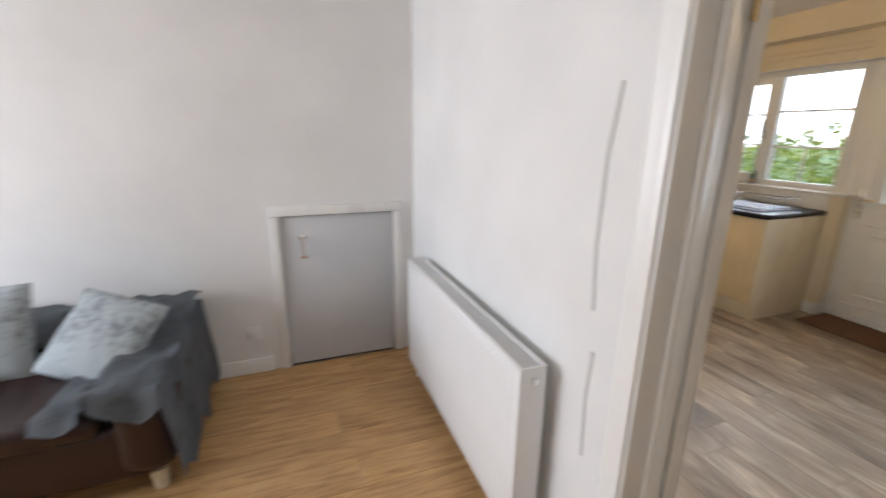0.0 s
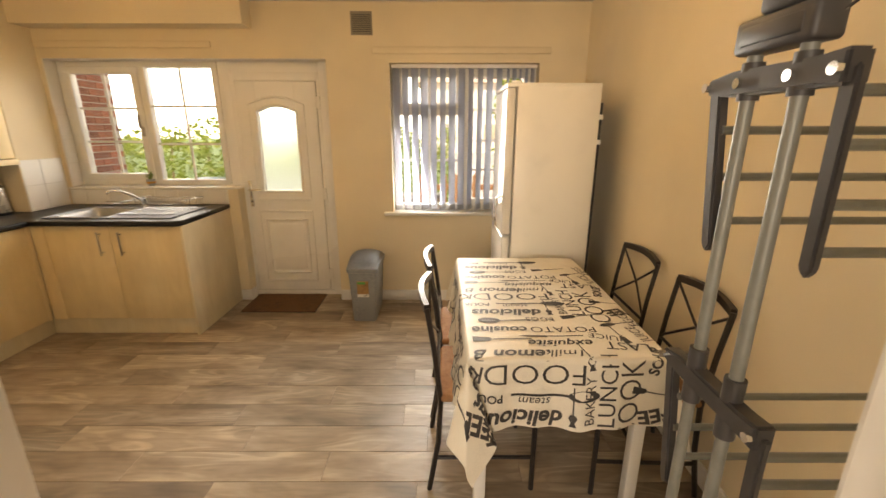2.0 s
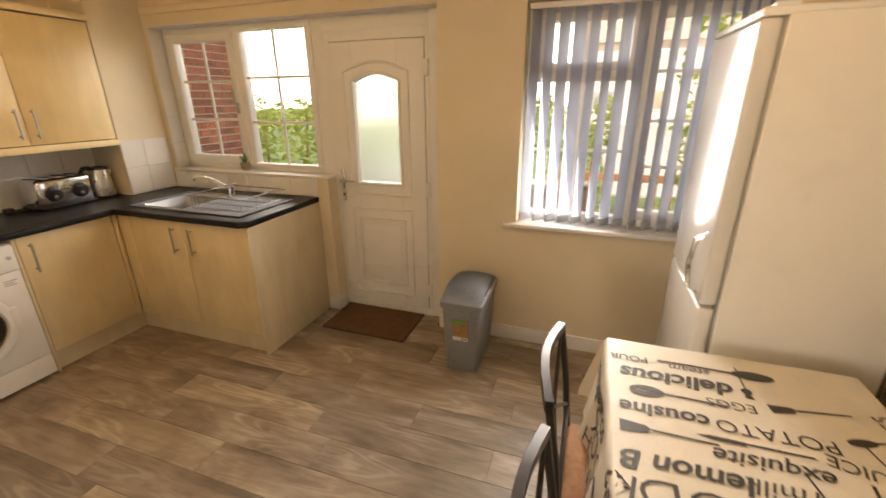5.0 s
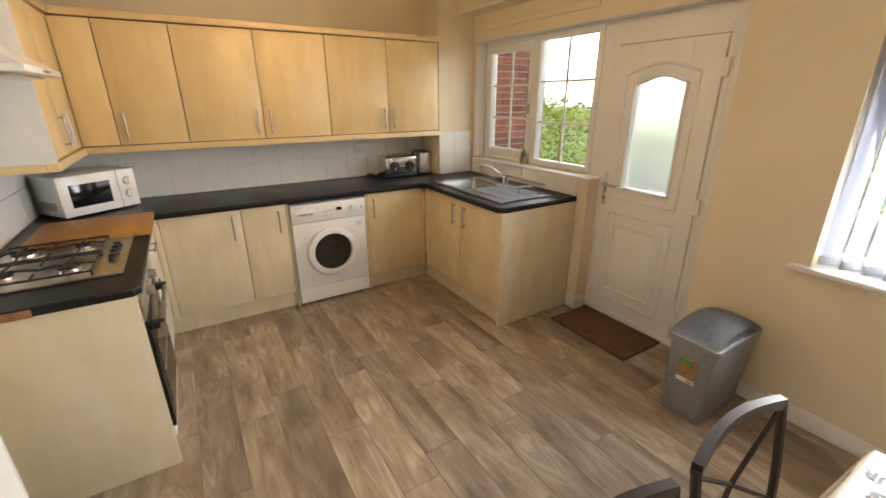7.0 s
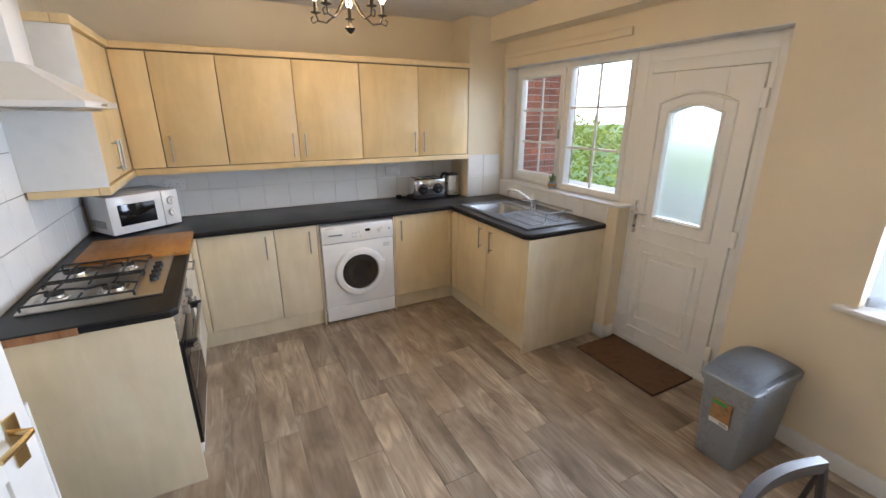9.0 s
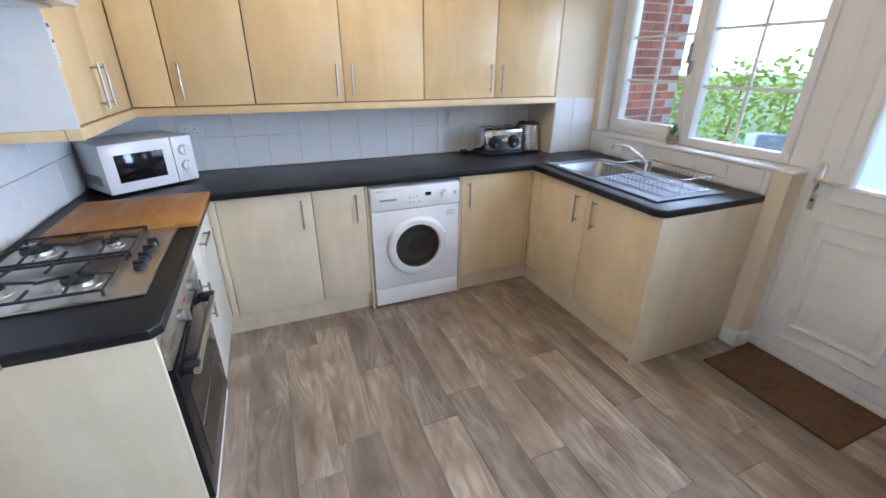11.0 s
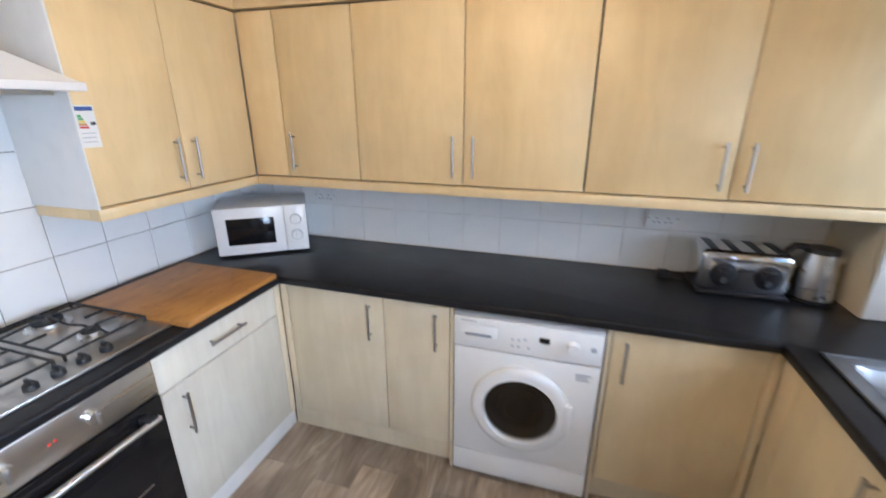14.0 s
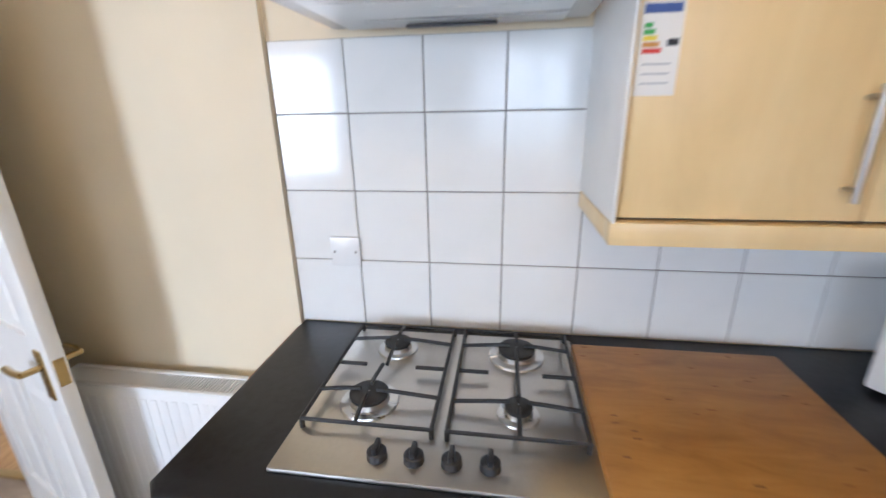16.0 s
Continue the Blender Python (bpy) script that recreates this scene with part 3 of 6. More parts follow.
box(bm, leaf_x0, YD - 0.04, 0.055, GX0, YD + 0.03, leaf_z1, 0.006)
box(bm, GX1, YD - 0.04, 0.055, leaf_x1, YD + 0.03, leaf_z1, 0.006)
box(bm, GX0 - 0.001, YD - 0.039, 0.056, GX1 + 0.001, YD + 0.029, GZ0)
arch = [(GX0 - 0.001, leaf_z1 - 0.001), (GX0 - 0.001, GZ1 - 0.04)]
for k in range(13):
    u = k / 12
    arch.append((GX0 + (GX1 - GX0) * u, GZ1 - 0.04 + 0.045 * math.sin(math.pi * u)))
arch += [(GX1 + 0.001, GZ1 - 0.04), (GX1 + 0.001, leaf_z1 - 0.001)]
prism(bm, arch, YD - 0.0385, YD + 0.0285, "XZ")
part("door_leaf", bm, UPVC, bd, smooth=30)
pane(bd, GX0 - 0.002, GZ0 - 0.002, GX1 + 0.002, GZ1 + 0.01, YD - 0.005, FROSTED, "frosted_pane")


def bead(bm, pts, r=0.011, squash=0.9):
    return tube(bm, [(x, YD - 0.041, z) for x, z in pts], r, 8, True)


def arched(x0, z0, x1, z1, rise, inset=0):
    pts = [(x0, z0), (x0, z1)]
    for k in range(1, 10):
        u = k / 10
        pts.append((x0 + (x1 - x0) * u, z1 + rise * math.sin(math.pi * u)))
    return pts + [(x1, z1), (x1, z0)]


part("pane_moulding", bead(B(), arched(GX0 - 0.012, GZ0 - 0.012, GX1 + 0.012, GZ1 - 0.035, 0.048), 0.012), UPVC, bd)
part("arched_moulding", bead(B(), arched(GX0 - 0.075, GZ0 - 0.085, GX1 + 0.075, GZ1 + 0.02, 0.06), 0.010), UPVC, bd)
part("lower_moulding", bead(B(), [(GX0 - 0.075, 0.15), (GX0 - 0.075, 0.82), (GX1 + 0.075, 0.82), (GX1 + 0.075, 0.15)], 0.012), UPVC, bd)
part("panel_moulding", bead(B(), [(GX0 - 0.02, 0.235), (GX0 - 0.02, 0.74), (GX1 + 0.02, 0.74), (GX1 + 0.02, 0.235)], 0.014), UPVC, bd)
part("raised_panel", box(B(), GX0 + 0.015, YD - 0.047, 0.27, GX1 - 0.015, YD - 0.038, 0.705, 0.006), UPVC, bd)
hd = part("handle_plate", box(B(), 1.853, YD - 0.052, 0.865, 1.883, YD - 0.040, 1.10, 0.006), CHROME, bd)
bm = rod(B(), (1.868, YD - 0.05, 1.02), (1.868, YD - 0.085, 1.02), 0.010)
tube(bm, [(1.868, YD - 0.085, 1.02), (1.90, YD - 0.092, 1.021), (1.985, YD - 0.085, 1.018)], 0.009, 10)
part("lever", bm, CHROME, hd)
part("keyhole", rod(B(), (1.868, YD - 0.0545, 0.915), (1.868, YD - 0.05, 0.915), 0.008), BLACK, hd)
for z in (0.22, 0.98, 1.76):
    part("hinge", box(B(), 2.517, YD - 0.056, z - 0.05, 2.552, YD - 0.04, z + 0.05, 0.006), UPVC, bd)

# ---- doorway between the rooms ----
bm = B()
for x0, x1 in ((OPX0 - 0.0295, OPX0), (OPX1, OPX1 + 0.0295)):
    box(bm, x0, LT, 0, x1, 0.022, OPH, 0.003)
box(bm, OPX0 - 0.0295, LT, OPH, OPX1 + 0.0295, 0.022, OPH + 0.0295, 0.003)
box(bm, OPX0, -0.062, 0, OPX0 + 0.014, -0.028, OPH, 0.002), box(bm, OPX1 - 0.014, -0.062, 0, OPX1, -0.028, OPH, 0.002), box(bm, OPX0, -0.062, OPH - 0.014, OPX1, -0.028, OPH, 0.002)
dl = structure("door_lining", bm, GLOSS, "white gloss door lining with a stop bead", "door frame", 30)


def architrave(name, yw, sgn):
    ob = thing(name, pose(0, 0, 0), "white gloss moulded architrave round the doorway", "trim", kind="structure")
    prof = [(0, 0), (0.07, 0), (0.07, 0.008), (0.06, 0.017), (0.045, 0.019), (0.035, 0.013), (0.02, 0.015), (0.008, 0.012), (0, 0.009)]
    for x, d in ((OPX0 - 0.008, -1), (OPX1 + 0.008, 1)):
        part("side_moulding", prism(B(), [(x + d * a, yw + sgn * b) for a, b in prof], 0, OPH + 0.008), GLOSS, ob, smooth=50)
    part("head_moulding", prism(B(), [(yw + sgn * b, OPH + 0.008 + a) for a, b in prof], OPX0 - 0.078, OPX1 + 0.078, "YZ"), GLOSS, ob, smooth=50)
    return ob


architrave("architrave_living", LT - 0.0005, -1)
architrave("architrave_kitchen", 0.0225, 1)
structure("door_threshold", box(B(), OPX0, -0.085, -0.005, OPX1, -0.045, 0.007, 0.004), BRASS, "worn brass threshold strip between vinyl and laminate", "threshold", 30)

# six-panel door standing open into the kitchen
DOORW, DOORH, DOORT = 0.755, 1.985, 0.036
door = thing("door_2", pose(OPX0 + 0.006, 0.024, 0.012, 0, 0, 160), "white gloss six-panel interior door folded back against the wall, with a brass lever handle", "door", kind="structure")
xs = [0, 0.105, 0.335, 0.42, 0.65, DOORW]
zs = [0, 0.21, 0.76, 0.945, 1.56, 1.66, 1.87, DOORH]
bm = B()
for a, b in ((0, 1), (2, 3), (4, 5)):
    box(bm, xs[a], -DOORT, 0, xs[b], 0, DOORH, 0.003)
for a, b in ((0, 1), (2, 3), (4, 5), (6, 7)):
    box(bm, xs[1] - 0.001, -DOORT + 0.0005, zs[a], xs[4] + 0.001, -0.0005, zs[b])
part("door_leaf", bm, GLOSS, door, smooth=30)
for a, b in ((1, 2), (3, 4)):
    for c, d in ((1, 2), (3, 4), (5, 6)):
        x0, x1, z0, z1 = xs[a], xs[b], zs[c], zs[d]
        bm = box(B(), x0, -DOORT + 0.012, z0, x1, -0.012, z1)
        for y0, y1 in ((-DOORT + 0.012, -DOORT + 0.003), (-0.012, -0.003)):
            i0, i1 = 0.028, 0.045
            lo = [bm.verts.new(p) for p in ((x0 + i0, y0, z0 + i0), (x1 - i0, y0, z0 + i0), (x1 - i0, y0, z1 - i0), (x0 + i0, y0, z1 - i0))]
            hi = [bm.verts.new(p) for p in ((x0 + i1, y1, z0 + i1), (x1 - i1, y1, z0 + i1), (x1 - i1, y1, z1 - i1), (x0 + i1, y1, z1 - i1))]
            for k in range(4):
                bm.faces.new((lo[k], lo[(k + 1) % 4], hi[(k + 1) % 4], hi[k]))
            bm.faces.new(hi)
        part("door_panel", bm, GLOSS, door, smooth=None)
for s, y in ((-1, -DOORT), (1, 0.0)):
    plate = part("handle_plate", box(B(), 0.68, y, 0.77, 0.72, y + s * 0.006, 0.92, 0.003), BRASS, door, "worn brass handle plate")
    bm = rod(B(), (0.70, y, 0.87), (0.70, y + s * 0.045, 0.87), 0.009)
    tube(bm, [(0.70, y + s * 0.045, 0.87), (0.66, y + s * 0.05, 0.868), (0.60, y + s * 0.047, 0.862)], 0.009, 10)
    part("lever", bm, BRASS, plate)
part("latch_plate", box(B(), DOORW - 0.001, -0.030, 0.82, DOORW + 0.002, -0.006, 0.90, 0.001), BRASS, door)
for z in (0.2, 1.75):
    part("hinge", rod(B(), (-0.006, 0.004, z - 0.04), (-0.006, 0.004, z + 0.04), 0.006), BRASS, door)

# ---- kitchen units ----


def bar_handle(parent, a, b, stand=0.028, r=0.0055):
    """A bar handle between two points, standing off along local -y."""
    a, b = Vector(a), Vector(b)
    o = Vector((0, -stand, 0))
    d = (b - a).normalized()
    bm = rod(B(), a + o, b + o, r, 12)
    for p in (a + d * 0.018, b - d * 0.018):
        rod(bm, p, p + o, r * 0.8, 10)
    return part("handle", bm, NICKEL, parent, "brushed nickel bar handle")


def front(parent, name, x0, z0, x1, z1, mat, handle=None, gap=0.002):
    d = part(name, box(B(), x0 + gap, 0, z0 + gap, x1 - gap, 0.018, z1 - gap, 0.0025), mat, parent)
    if handle:
        bar_handle(d, *handle)
    return d


def base_unit(m, w, label, doors, mat, drawer=0.0, depth=0.56):
    u = thing("base_cabinet", m, label, "cabinet", "kitchen base units")
    part("body", box(B(), 0.001, 0.019, 0.13, w - 0.001, depth, 0.866), GAP_SHADE, u)
    top = 0.864
    if drawer:
        front(u, "drawer_front", 0, top - drawer, w, top, mat, ((w / 2 - 0.09, 0, top - drawer / 2), (w / 2 + 0.09, 0, top - drawer / 2)))
        top -= drawer
    for x0, x1, hx in doors:
        front(u, "door", x0, 0.135, x1, top, mat, ((hx, 0, top - 0.04), (hx, 0, top - 0.215)))
    return u


def on_b(y0, x=0.60):
    return pose(x, y0, 0, 0, 0, 90)


def on_c(x1, y=0.60):
    return pose(x1, y, 0, 0, 0, 180)


base_unit(on_b(0.64), 0.50, "pale maple kitchen base cabinet with one door under the worktop", [(0, 0.50, 0.435)], PALE_MAPLE)
base_unit(on_b(1.14), 0.31, "narrow pale maple base cabinet beside the washing machine", [(0, 0.31, 0.25)], PALE_MAPLE)
base_unit(on_b(2.095), 0.515, "maple corner base cabinet beside the washing machine", [(0, 0.515, 0.05)], LOWER_MAPLE)
sink_unit = base_unit(pose(0.70, 2.645, 0), 0.99, "maple two-door base cabinet under the sink", [(0, 0.47, 0.40), (0.47, 0.99, 0.55)], LOWER_MAPLE)
base_unit(on_c(1.262), 0.622, "maple cabinet with a drawer above a door, window daylight put into its colour", [(0, 0.622, 0.08)], DAYLIT_MAPLE, drawer=0.155)


def panel_thing(name, span, mat, label, category="panel"):
    return whole(name, box(B(), *span, bevel=0.002), mat, label, category)


panel_thing("filler_panel", (0.582, 0.602, 0.13, 0.60, 0.638, 0.866), PALE_MAPLE, "pale maple filler strip in the corner of the cabinets")
panel_thing("filler_panel", (0.602, 0.582, 0.13, 0.638, 0.60, 0.866), PALE_MAPLE, "pale maple filler strip beside the drawer cabinet")
panel_thing("filler_panel", (0.582, 2.612, 0.13, 0.60, 2.643, 0.866), LOWER_MAPLE, "maple filler strip in the sink corner")
panel_thing("filler_panel", (0.602, 2.645, 0.13, 0.698, 2.663, 0.866), LOWER_MAPLE, "maple filler strip beside the sink cabinet")
panel_thing("end_panel", (1.692, 2.635, 0, 1.71, YA - 0.003, 0.866), PALE_MAPLE, "pale maple end panel of the sink cabinets", "panel")
panel_thing("end_panel", (1.885, 0.024, 0, 1.903, 0.605, 0.866), PALE_MAPLE, "pale maple end panel beside the oven", "panel")
panel_thing("end_panel", (0.05, 1.452, 0, 0.60, 1.467, 0.866), PALE_MAPLE, "pale maple panel beside the washing machine", "panel")
panel_thing("end_panel", (0.05, 2.078, 0, 0.60, 2.093, 0.866), PALE_MAPLE, "pale maple panel beside the washing machine", "panel")
panel_thing("plinth", (0.545, 0.565, 0, 0.56, 1.451, 0.126), PALE_MAPLE, "pale maple plinth under the base cabinets", "plinth")
panel_thing("plinth", (0.545, 2.094, 0, 0.56, 2.685, 0.126), PALE_MAPLE, "pale maple plinth beside the washing machine", "plinth")
panel_thing("plinth", (0.562, 2.67, 0, 1.69, 2.685, 0.126), PALE_MAPLE, "pale maple plinth under the sink cabinet", "plinth")
panel_thing("plinth", (0.562, 0.545, 0, 1.883, 0.56, 0.126), WHITE_FOIL, "white plinth under the oven and drawers", "plinth")

# worktops with rolled front edge
WT0, WT1 = 0.867, 0.905


def worktop(name, outline, label):
    bm = prism(B(), outline, WT0, WT1)
    top = [e for e in bm.edges if all(abs(v.co.z - WT1) < 1e-5 or abs(v.co.z - WT0) < 1e-5 for v in e.verts) and abs(e.verts[0].co.z - e.verts[1].co.z) < 1e-5]
    bmesh.ops.bevel(bm, geom=top, offset=0.010, segments=3, affect="EDGES", profile=0.5)
    return whole(name, bm, SLATE, label, "worktop")


def cut_hole(ob, span):
    """Takes a box out of a mesh that stands in the world's axes."""
    cutter = new("cutter", mesh_of("cutter", box(B(), *span), GLOSS))
    mod = ob.modifiers.new("hole", "BOOLEAN")
    mod.operation, mod.object, mod.solver = "DIFFERENCE", cutter, "EXACT"
    bpy.context.view_layer.update()
    made = bpy.data.meshes.new_from_object(ob.evaluated_get(bpy.context.evaluated_depsgraph_get()))
    ob.modifiers.clear()
    ob.data = made
    bpy.data.objects.remove(cutter)


top_run = worktop("worktop", [(0.002, 0.002), (1.913, 0.002), (1.913, 0.60), (1.885, 0.628), (0.628, 0.628), (0.628, 2.615), (1.665, 2.615), (1.712, 2.66), (1.712, YA - 0.002), (0.002, YA - 0.002)],
        "black slate-effect laminate worktop running round three walls")


BOWL_SPAN = (0.712, 2.757, 0.72, 1.078, 3.113, 1.0)
cut_hole(top_run, BOWL_SPAN)
for unit_part in sink_unit.children:
    if unit_part.name.startswith("body"):
        cut_hole(unit_part, BOWL_SPAN)


def wall_unit(m, w, label, doors, side=False):
    u = thing("wall_cabinet", m, label, "cabinet", "kitchen wall units")
    part("body", box(B(), 0.001, 0.019, 1.315, w - 0.001, 0.325, 2.07), GAP_SHADE, u)
    for x0, x1, hx in doors:
        front(u, "door", x0, 1.322, x1, 2.066, MAPLE, ((hx, 0, 1.36), (hx, 0, 1.535)) if hx is not None else None)
    return u


def on_bw(y0):
    return pose(0.33, y0, 0, 0, 0, 90)


wall_unit(on_bw(0.332), 0.196, "maple corner wall cabinet panel with no handle", [(0, 0.196, None)])
wall_unit(on_bw(0.53), 0.393, "single-door maple wall cabinet with a bar handle", [(0, 0.393, 0.05)])
wall_unit(on_bw(0.925), 1.012, "two-door maple wall cabinet above the worktop", [(0, 0.503, 0.46), (0.503, 1.012, 0.55)])
wall_unit(on_bw(1.94), 1.015, "two-door maple wall cabinet above the toaster", [(0, 0.513, 0.47), (0.513, 1.015, 0.556)])
wall_unit(pose(1.118, 0.33, 0, 0, 0, 180), 0.786, "two-door maple wall cabinet beside the cooker hood", [(0, 0.385, 0.345), (0.385, 0.786, 0.43)])
panel_thing("end_panel", (1.119, 0.002, 1.315, 1.125, 0.346, 2.07), WHITE_FOIL, "white end panel of the wall cabinet beside the hood")
panel_thing("pelmet", (0.30, 0.348, 1.277, 0.346, 2.963, 1.318), MAPLE, "maple light pelmet under the wall cabinets", "trim")
panel_thing("pelmet", (0.30, 0.30, 1.277, 1.127, 0.346, 1.318), MAPLE, "maple light pelmet under the corner wall cabinets", "trim")
panel_thing("pelmet", (1.105, 0.02, 1.277, 1.127, 0.298, 1.314), MAPLE, "maple pelmet return beside the hood", "trim")
panel_thing("cornice", (0.28, 0.352, 2.072, 0.35, 2.963, 2.112), MAPLE, "maple cornice on top of the wall cabinets", "trim")
panel_thing("cornice", (0.28, 0.28, 2.072, 1.135, 0.35, 2.112), MAPLE, "maple cornice on top of the corner wall cabinets", "trim")
panel_thing("cornice", (1.085, 0.02, 2.072, 1.135, 0.278, 2.110), MAPLE, "maple cornice return beside the hood", "trim")

# ---- appliances ----
wm = thing("washing_machine", on_b(1.472, 0.622), "white front-loading washing machine under the worktop", "washing machine")
W, HW = 0.598, 0.845
part("body", box(B(), 0, 0.012, 0.02, W, 0.56, HW, 0.008), WHITE_PLASTIC, wm)
bm = B()
box(bm, 0.004, 0, 0.155, W - 0.004, 0.02, 0.695, 0.006)
box(bm, 0.004, 0.002, 0.025, W - 0.004, 0.02, 0.150, 0.006)
part("front_panel", bm, WHITE_PLASTIC, wm)
part("control_panel", box(B(), 0.002, -0.006, 0.699, W - 0.002, 0.02, 0.842, 0.01), WHITE_PLASTIC, wm)
dr = part("detergent_drawer", box(B(), 0.03, -0.012, 0.755, 0.185, -0.004, 0.81, 0.006), WHITE_PLASTIC, wm)
part("drawer_grip", box(B(), 0.055, -0.0155, 0.762, 0.165, -0.0125, 0.775, 0.003), GREY_PLASTIC, dr)
part("display", box(B(), 0.355, -0.010, 0.772, 0.395, -0.005, 0.795, 0.002), BLACK_GLASS, wm)
bm = rod(B(), (0.485, -0.005, 0.775), (0.485, -0.030, 0.775), 0.024, 28, 0.021)
part("dial", bm, WHITE_PLASTIC, wm)
for i, (x, z) in enumerate([(0.25, 0.77), (0.275, 0.77), (0.25, 0.74), (0.275, 0.74), (0.315, 0.74), (0.30, 0.775), (0.56, 0.775)]):
    part("button", rod(B(), (x, -0.005, z), (x, -0.010, z), 0.006 if i < 6 else 0.011, 14), PALE_GREY, wm)
for k, wd in enumerate((0.06, 0.045, 0.055)):
    part("printed_mark", box(B(), 0.505, -0.0012, 0.648 - k * 0.012, 0.505 + wd, 0.0, 0.654 - k * 0.012), PALE_GREY, wm)
part("printed_mark", box(B(), 0.035, -0.0072, 0.822, 0.10, -0.006, 0.828), PALE_GREY, wm)
cx, cz = 0.297, 0.435
ring = [(0.150, 0.0), (0.206, 0.0), (0.210, 0.010), (0.200, 0.030), (0.178, 0.032), (0.158, 0.034), (0.150, 0.018)]
dw = part("porthole_door", lathe(B(), ring, 48, (cx, 0, cz), "Y", True), WHITE_PLASTIC, wm, smooth=60)
bm = B()
lathe(bm, [(0.152, 0.012), (0.152, 0.020), (0.130, 0.018), (0.06, 0.012), (0.004, 0.010)], 40, (cx, 0, cz), "Y")
part("porthole_glass", bm, DOOR_GLASS, dw, smooth=60)
bm = B()
lathe(bm, [(0.150, -0.003), (0.150, 0.003), (0.10, 0.0028), (0.10, -0.003)], 40, (cx, 0, cz), "Y", True)
part("door_seal", bm, DARK_GREY, dw, smooth=40)
# Flat black plate in place of the drum's shaded hollow.
bm = box(B(), cx - 0.10, -0.001, cz - 0.10, cx + 0.10, 0.010, cz + 0.10)
part("drum", bm, BLACK, dw)
part("drum_ring", lathe(B(), [(0.10, -0.002), (0.098, 0.003), (0.060, 0.0042), (0.058, -0.002)], 40, (cx, 0, cz), "Y", True), SHADED_DRUM, dw, smooth=60)
part("door_catch", box(B(), cx + 0.165, -0.032, cz - 0.07, cx + 0.212, -0.004, cz + 0.08, 0.012), WHITE_PLASTIC, dw)

# oven
ov = thing("oven", on_c(1.878, 0.615), "built-in electric oven with steel control panel and black glass door", "oven")
part("body", box(B(), 0.006, 0.02, 0.13, 0.606, 0.55, 0.864), BLACK, ov)
part("control_panel", box(B(), 0.004, 0, 0.735, 0.608, 0.02, 0.862, 0.004), STEEL, ov)
for x in (0.20, 0.415):
    k = part("knob", rod(B(), (x, 0, 0.80), (x, -0.018, 0.80), 0.023, 28), STEEL, ov)
    part("knob_grip", box(B(), x - 0.006, -0.034, 0.779, x + 0.006, -0.016, 0.821, 0.004), STEEL, k)
for x in (0.30, 0.315):
    part("indicator", rod(B(), (x, 0.001, 0.80), (x, -0.003, 0.80), 0.004, 12), RED, ov)
od = part("oven_door", box(B(), 0.004, -0.004, 0.19, 0.608, 0.02, 0.730, 0.004), BLACK_GLASS, ov)
part("door_window", box(B(), 0.08, -0.0055, 0.27, 0.532, -0.0042, 0.60, 0.0), BLACK_GLASS, od)
bm = rod(B(), (0.05, -0.045, 0.683), (0.562, -0.045, 0.683), 0.011, 16)
part("handle_bar", bm, STEEL, od)
for x in (0.075, 0.537):
    part("handle_bracket", box(B(), x - 0.018, -0.052, 0.668, x + 0.018, -0.004, 0.698, 0.004), BLACK, od)
part("oven_shelf_line", box(B(), 0.10, -0.0068, 0.43, 0.512, -0.0056, 0.434), STEEL, od)
part("lower_trim", box(B(), 0.004, 0.004, 0.135, 0.608, 0.02, 0.186, 0.003), WHITE_FOIL, ov)

# gas hob
hob = thing("gas_hob", pose(1.42, 0.31, WT1), "stainless steel four-burner gas hob with black iron supports", "hob")
part("hob_plate", box(B(), -0.295, -0.25, 0.0005, 0.295, 0.25, 0.012, 0.005), HOB_STEEL, hob)
BURN = [(0.155, -0.155, 0.036), (-0.15, -0.155, 0.048), (0.165, 0.055, 0.044), (-0.15, 0.06, 0.030)]
for x, y, r in BURN:
    b = part("burner", lathe(B(), [(r * 1.45, 0.012), (r * 1.4, 0.016), (r, 0.018), (r * 0.95, 0.028), (0.002, 0.028)], 28, (x, y, 0)), STEEL, hob, smooth=40)
    part("burner_cap", lathe(B(), [(r * 0.92, 0.028), (r * 0.95, 0.036), (r * 0.8, 0.039), (0.002, 0.039)], 28, (x, y, 0)), IRON, b, smooth=40)
    part("igniter", rod(B(), (x + r * 1.1, y - r * 0.5, 0.013), (x + r * 1.1, y - r * 0.5, 0.03), 0.003, 8), WHITE_PLASTIC, b)
for sx in (-1, 1):
    x0, x1 = (0.015, 0.275) if sx > 0 else (-0.275, -0.015)
    g = part("pan_support", tube(B(), [(x0, -0.235, 0.032), (x1, -0.235, 0.032), (x1, 0.145, 0.032), (x0, 0.145, 0.032)], 0.0052, 6, True), IRON, hob)
    for x in (x0, x1):
        for y in (-0.235, 0.145):
            part("support_leg", rod(B(), (x, y, 0.012), (x, y, 0.033), 0.005, 8), IRON, g)
    mx = (x0 + x1) / 2
    yc = -0.05
    for ends in (((x0, yc, 0.032), (mx - 0.06, yc, 0.032)), ((mx + 0.06, yc, 0.032), (x1, yc, 0.032))):
        part("support_finger", tube(B(), ends, 0.005, 6), IRON, g)
    for x, y, r in BURN:
        if x * sx > 0:
            for dx, dy in ((1, 0), (-1, 0), (0, 1), (0, -1)):
                far = (x1 if dx > 0 else x0, y) if dx else (x, 0.145 if (dy > 0 and y > 0) else (-0.235 if (dy < 0 and y < 0) else yc))
                part("support_finger", tube(B(), [(x + dx * 0.018, y + dy * 0.018, 0.044), (x + dx * 0.05, y + dy * 0.05, 0.042), (far[0], far[1], 0.034)], 0.0048, 6), IRON, g)
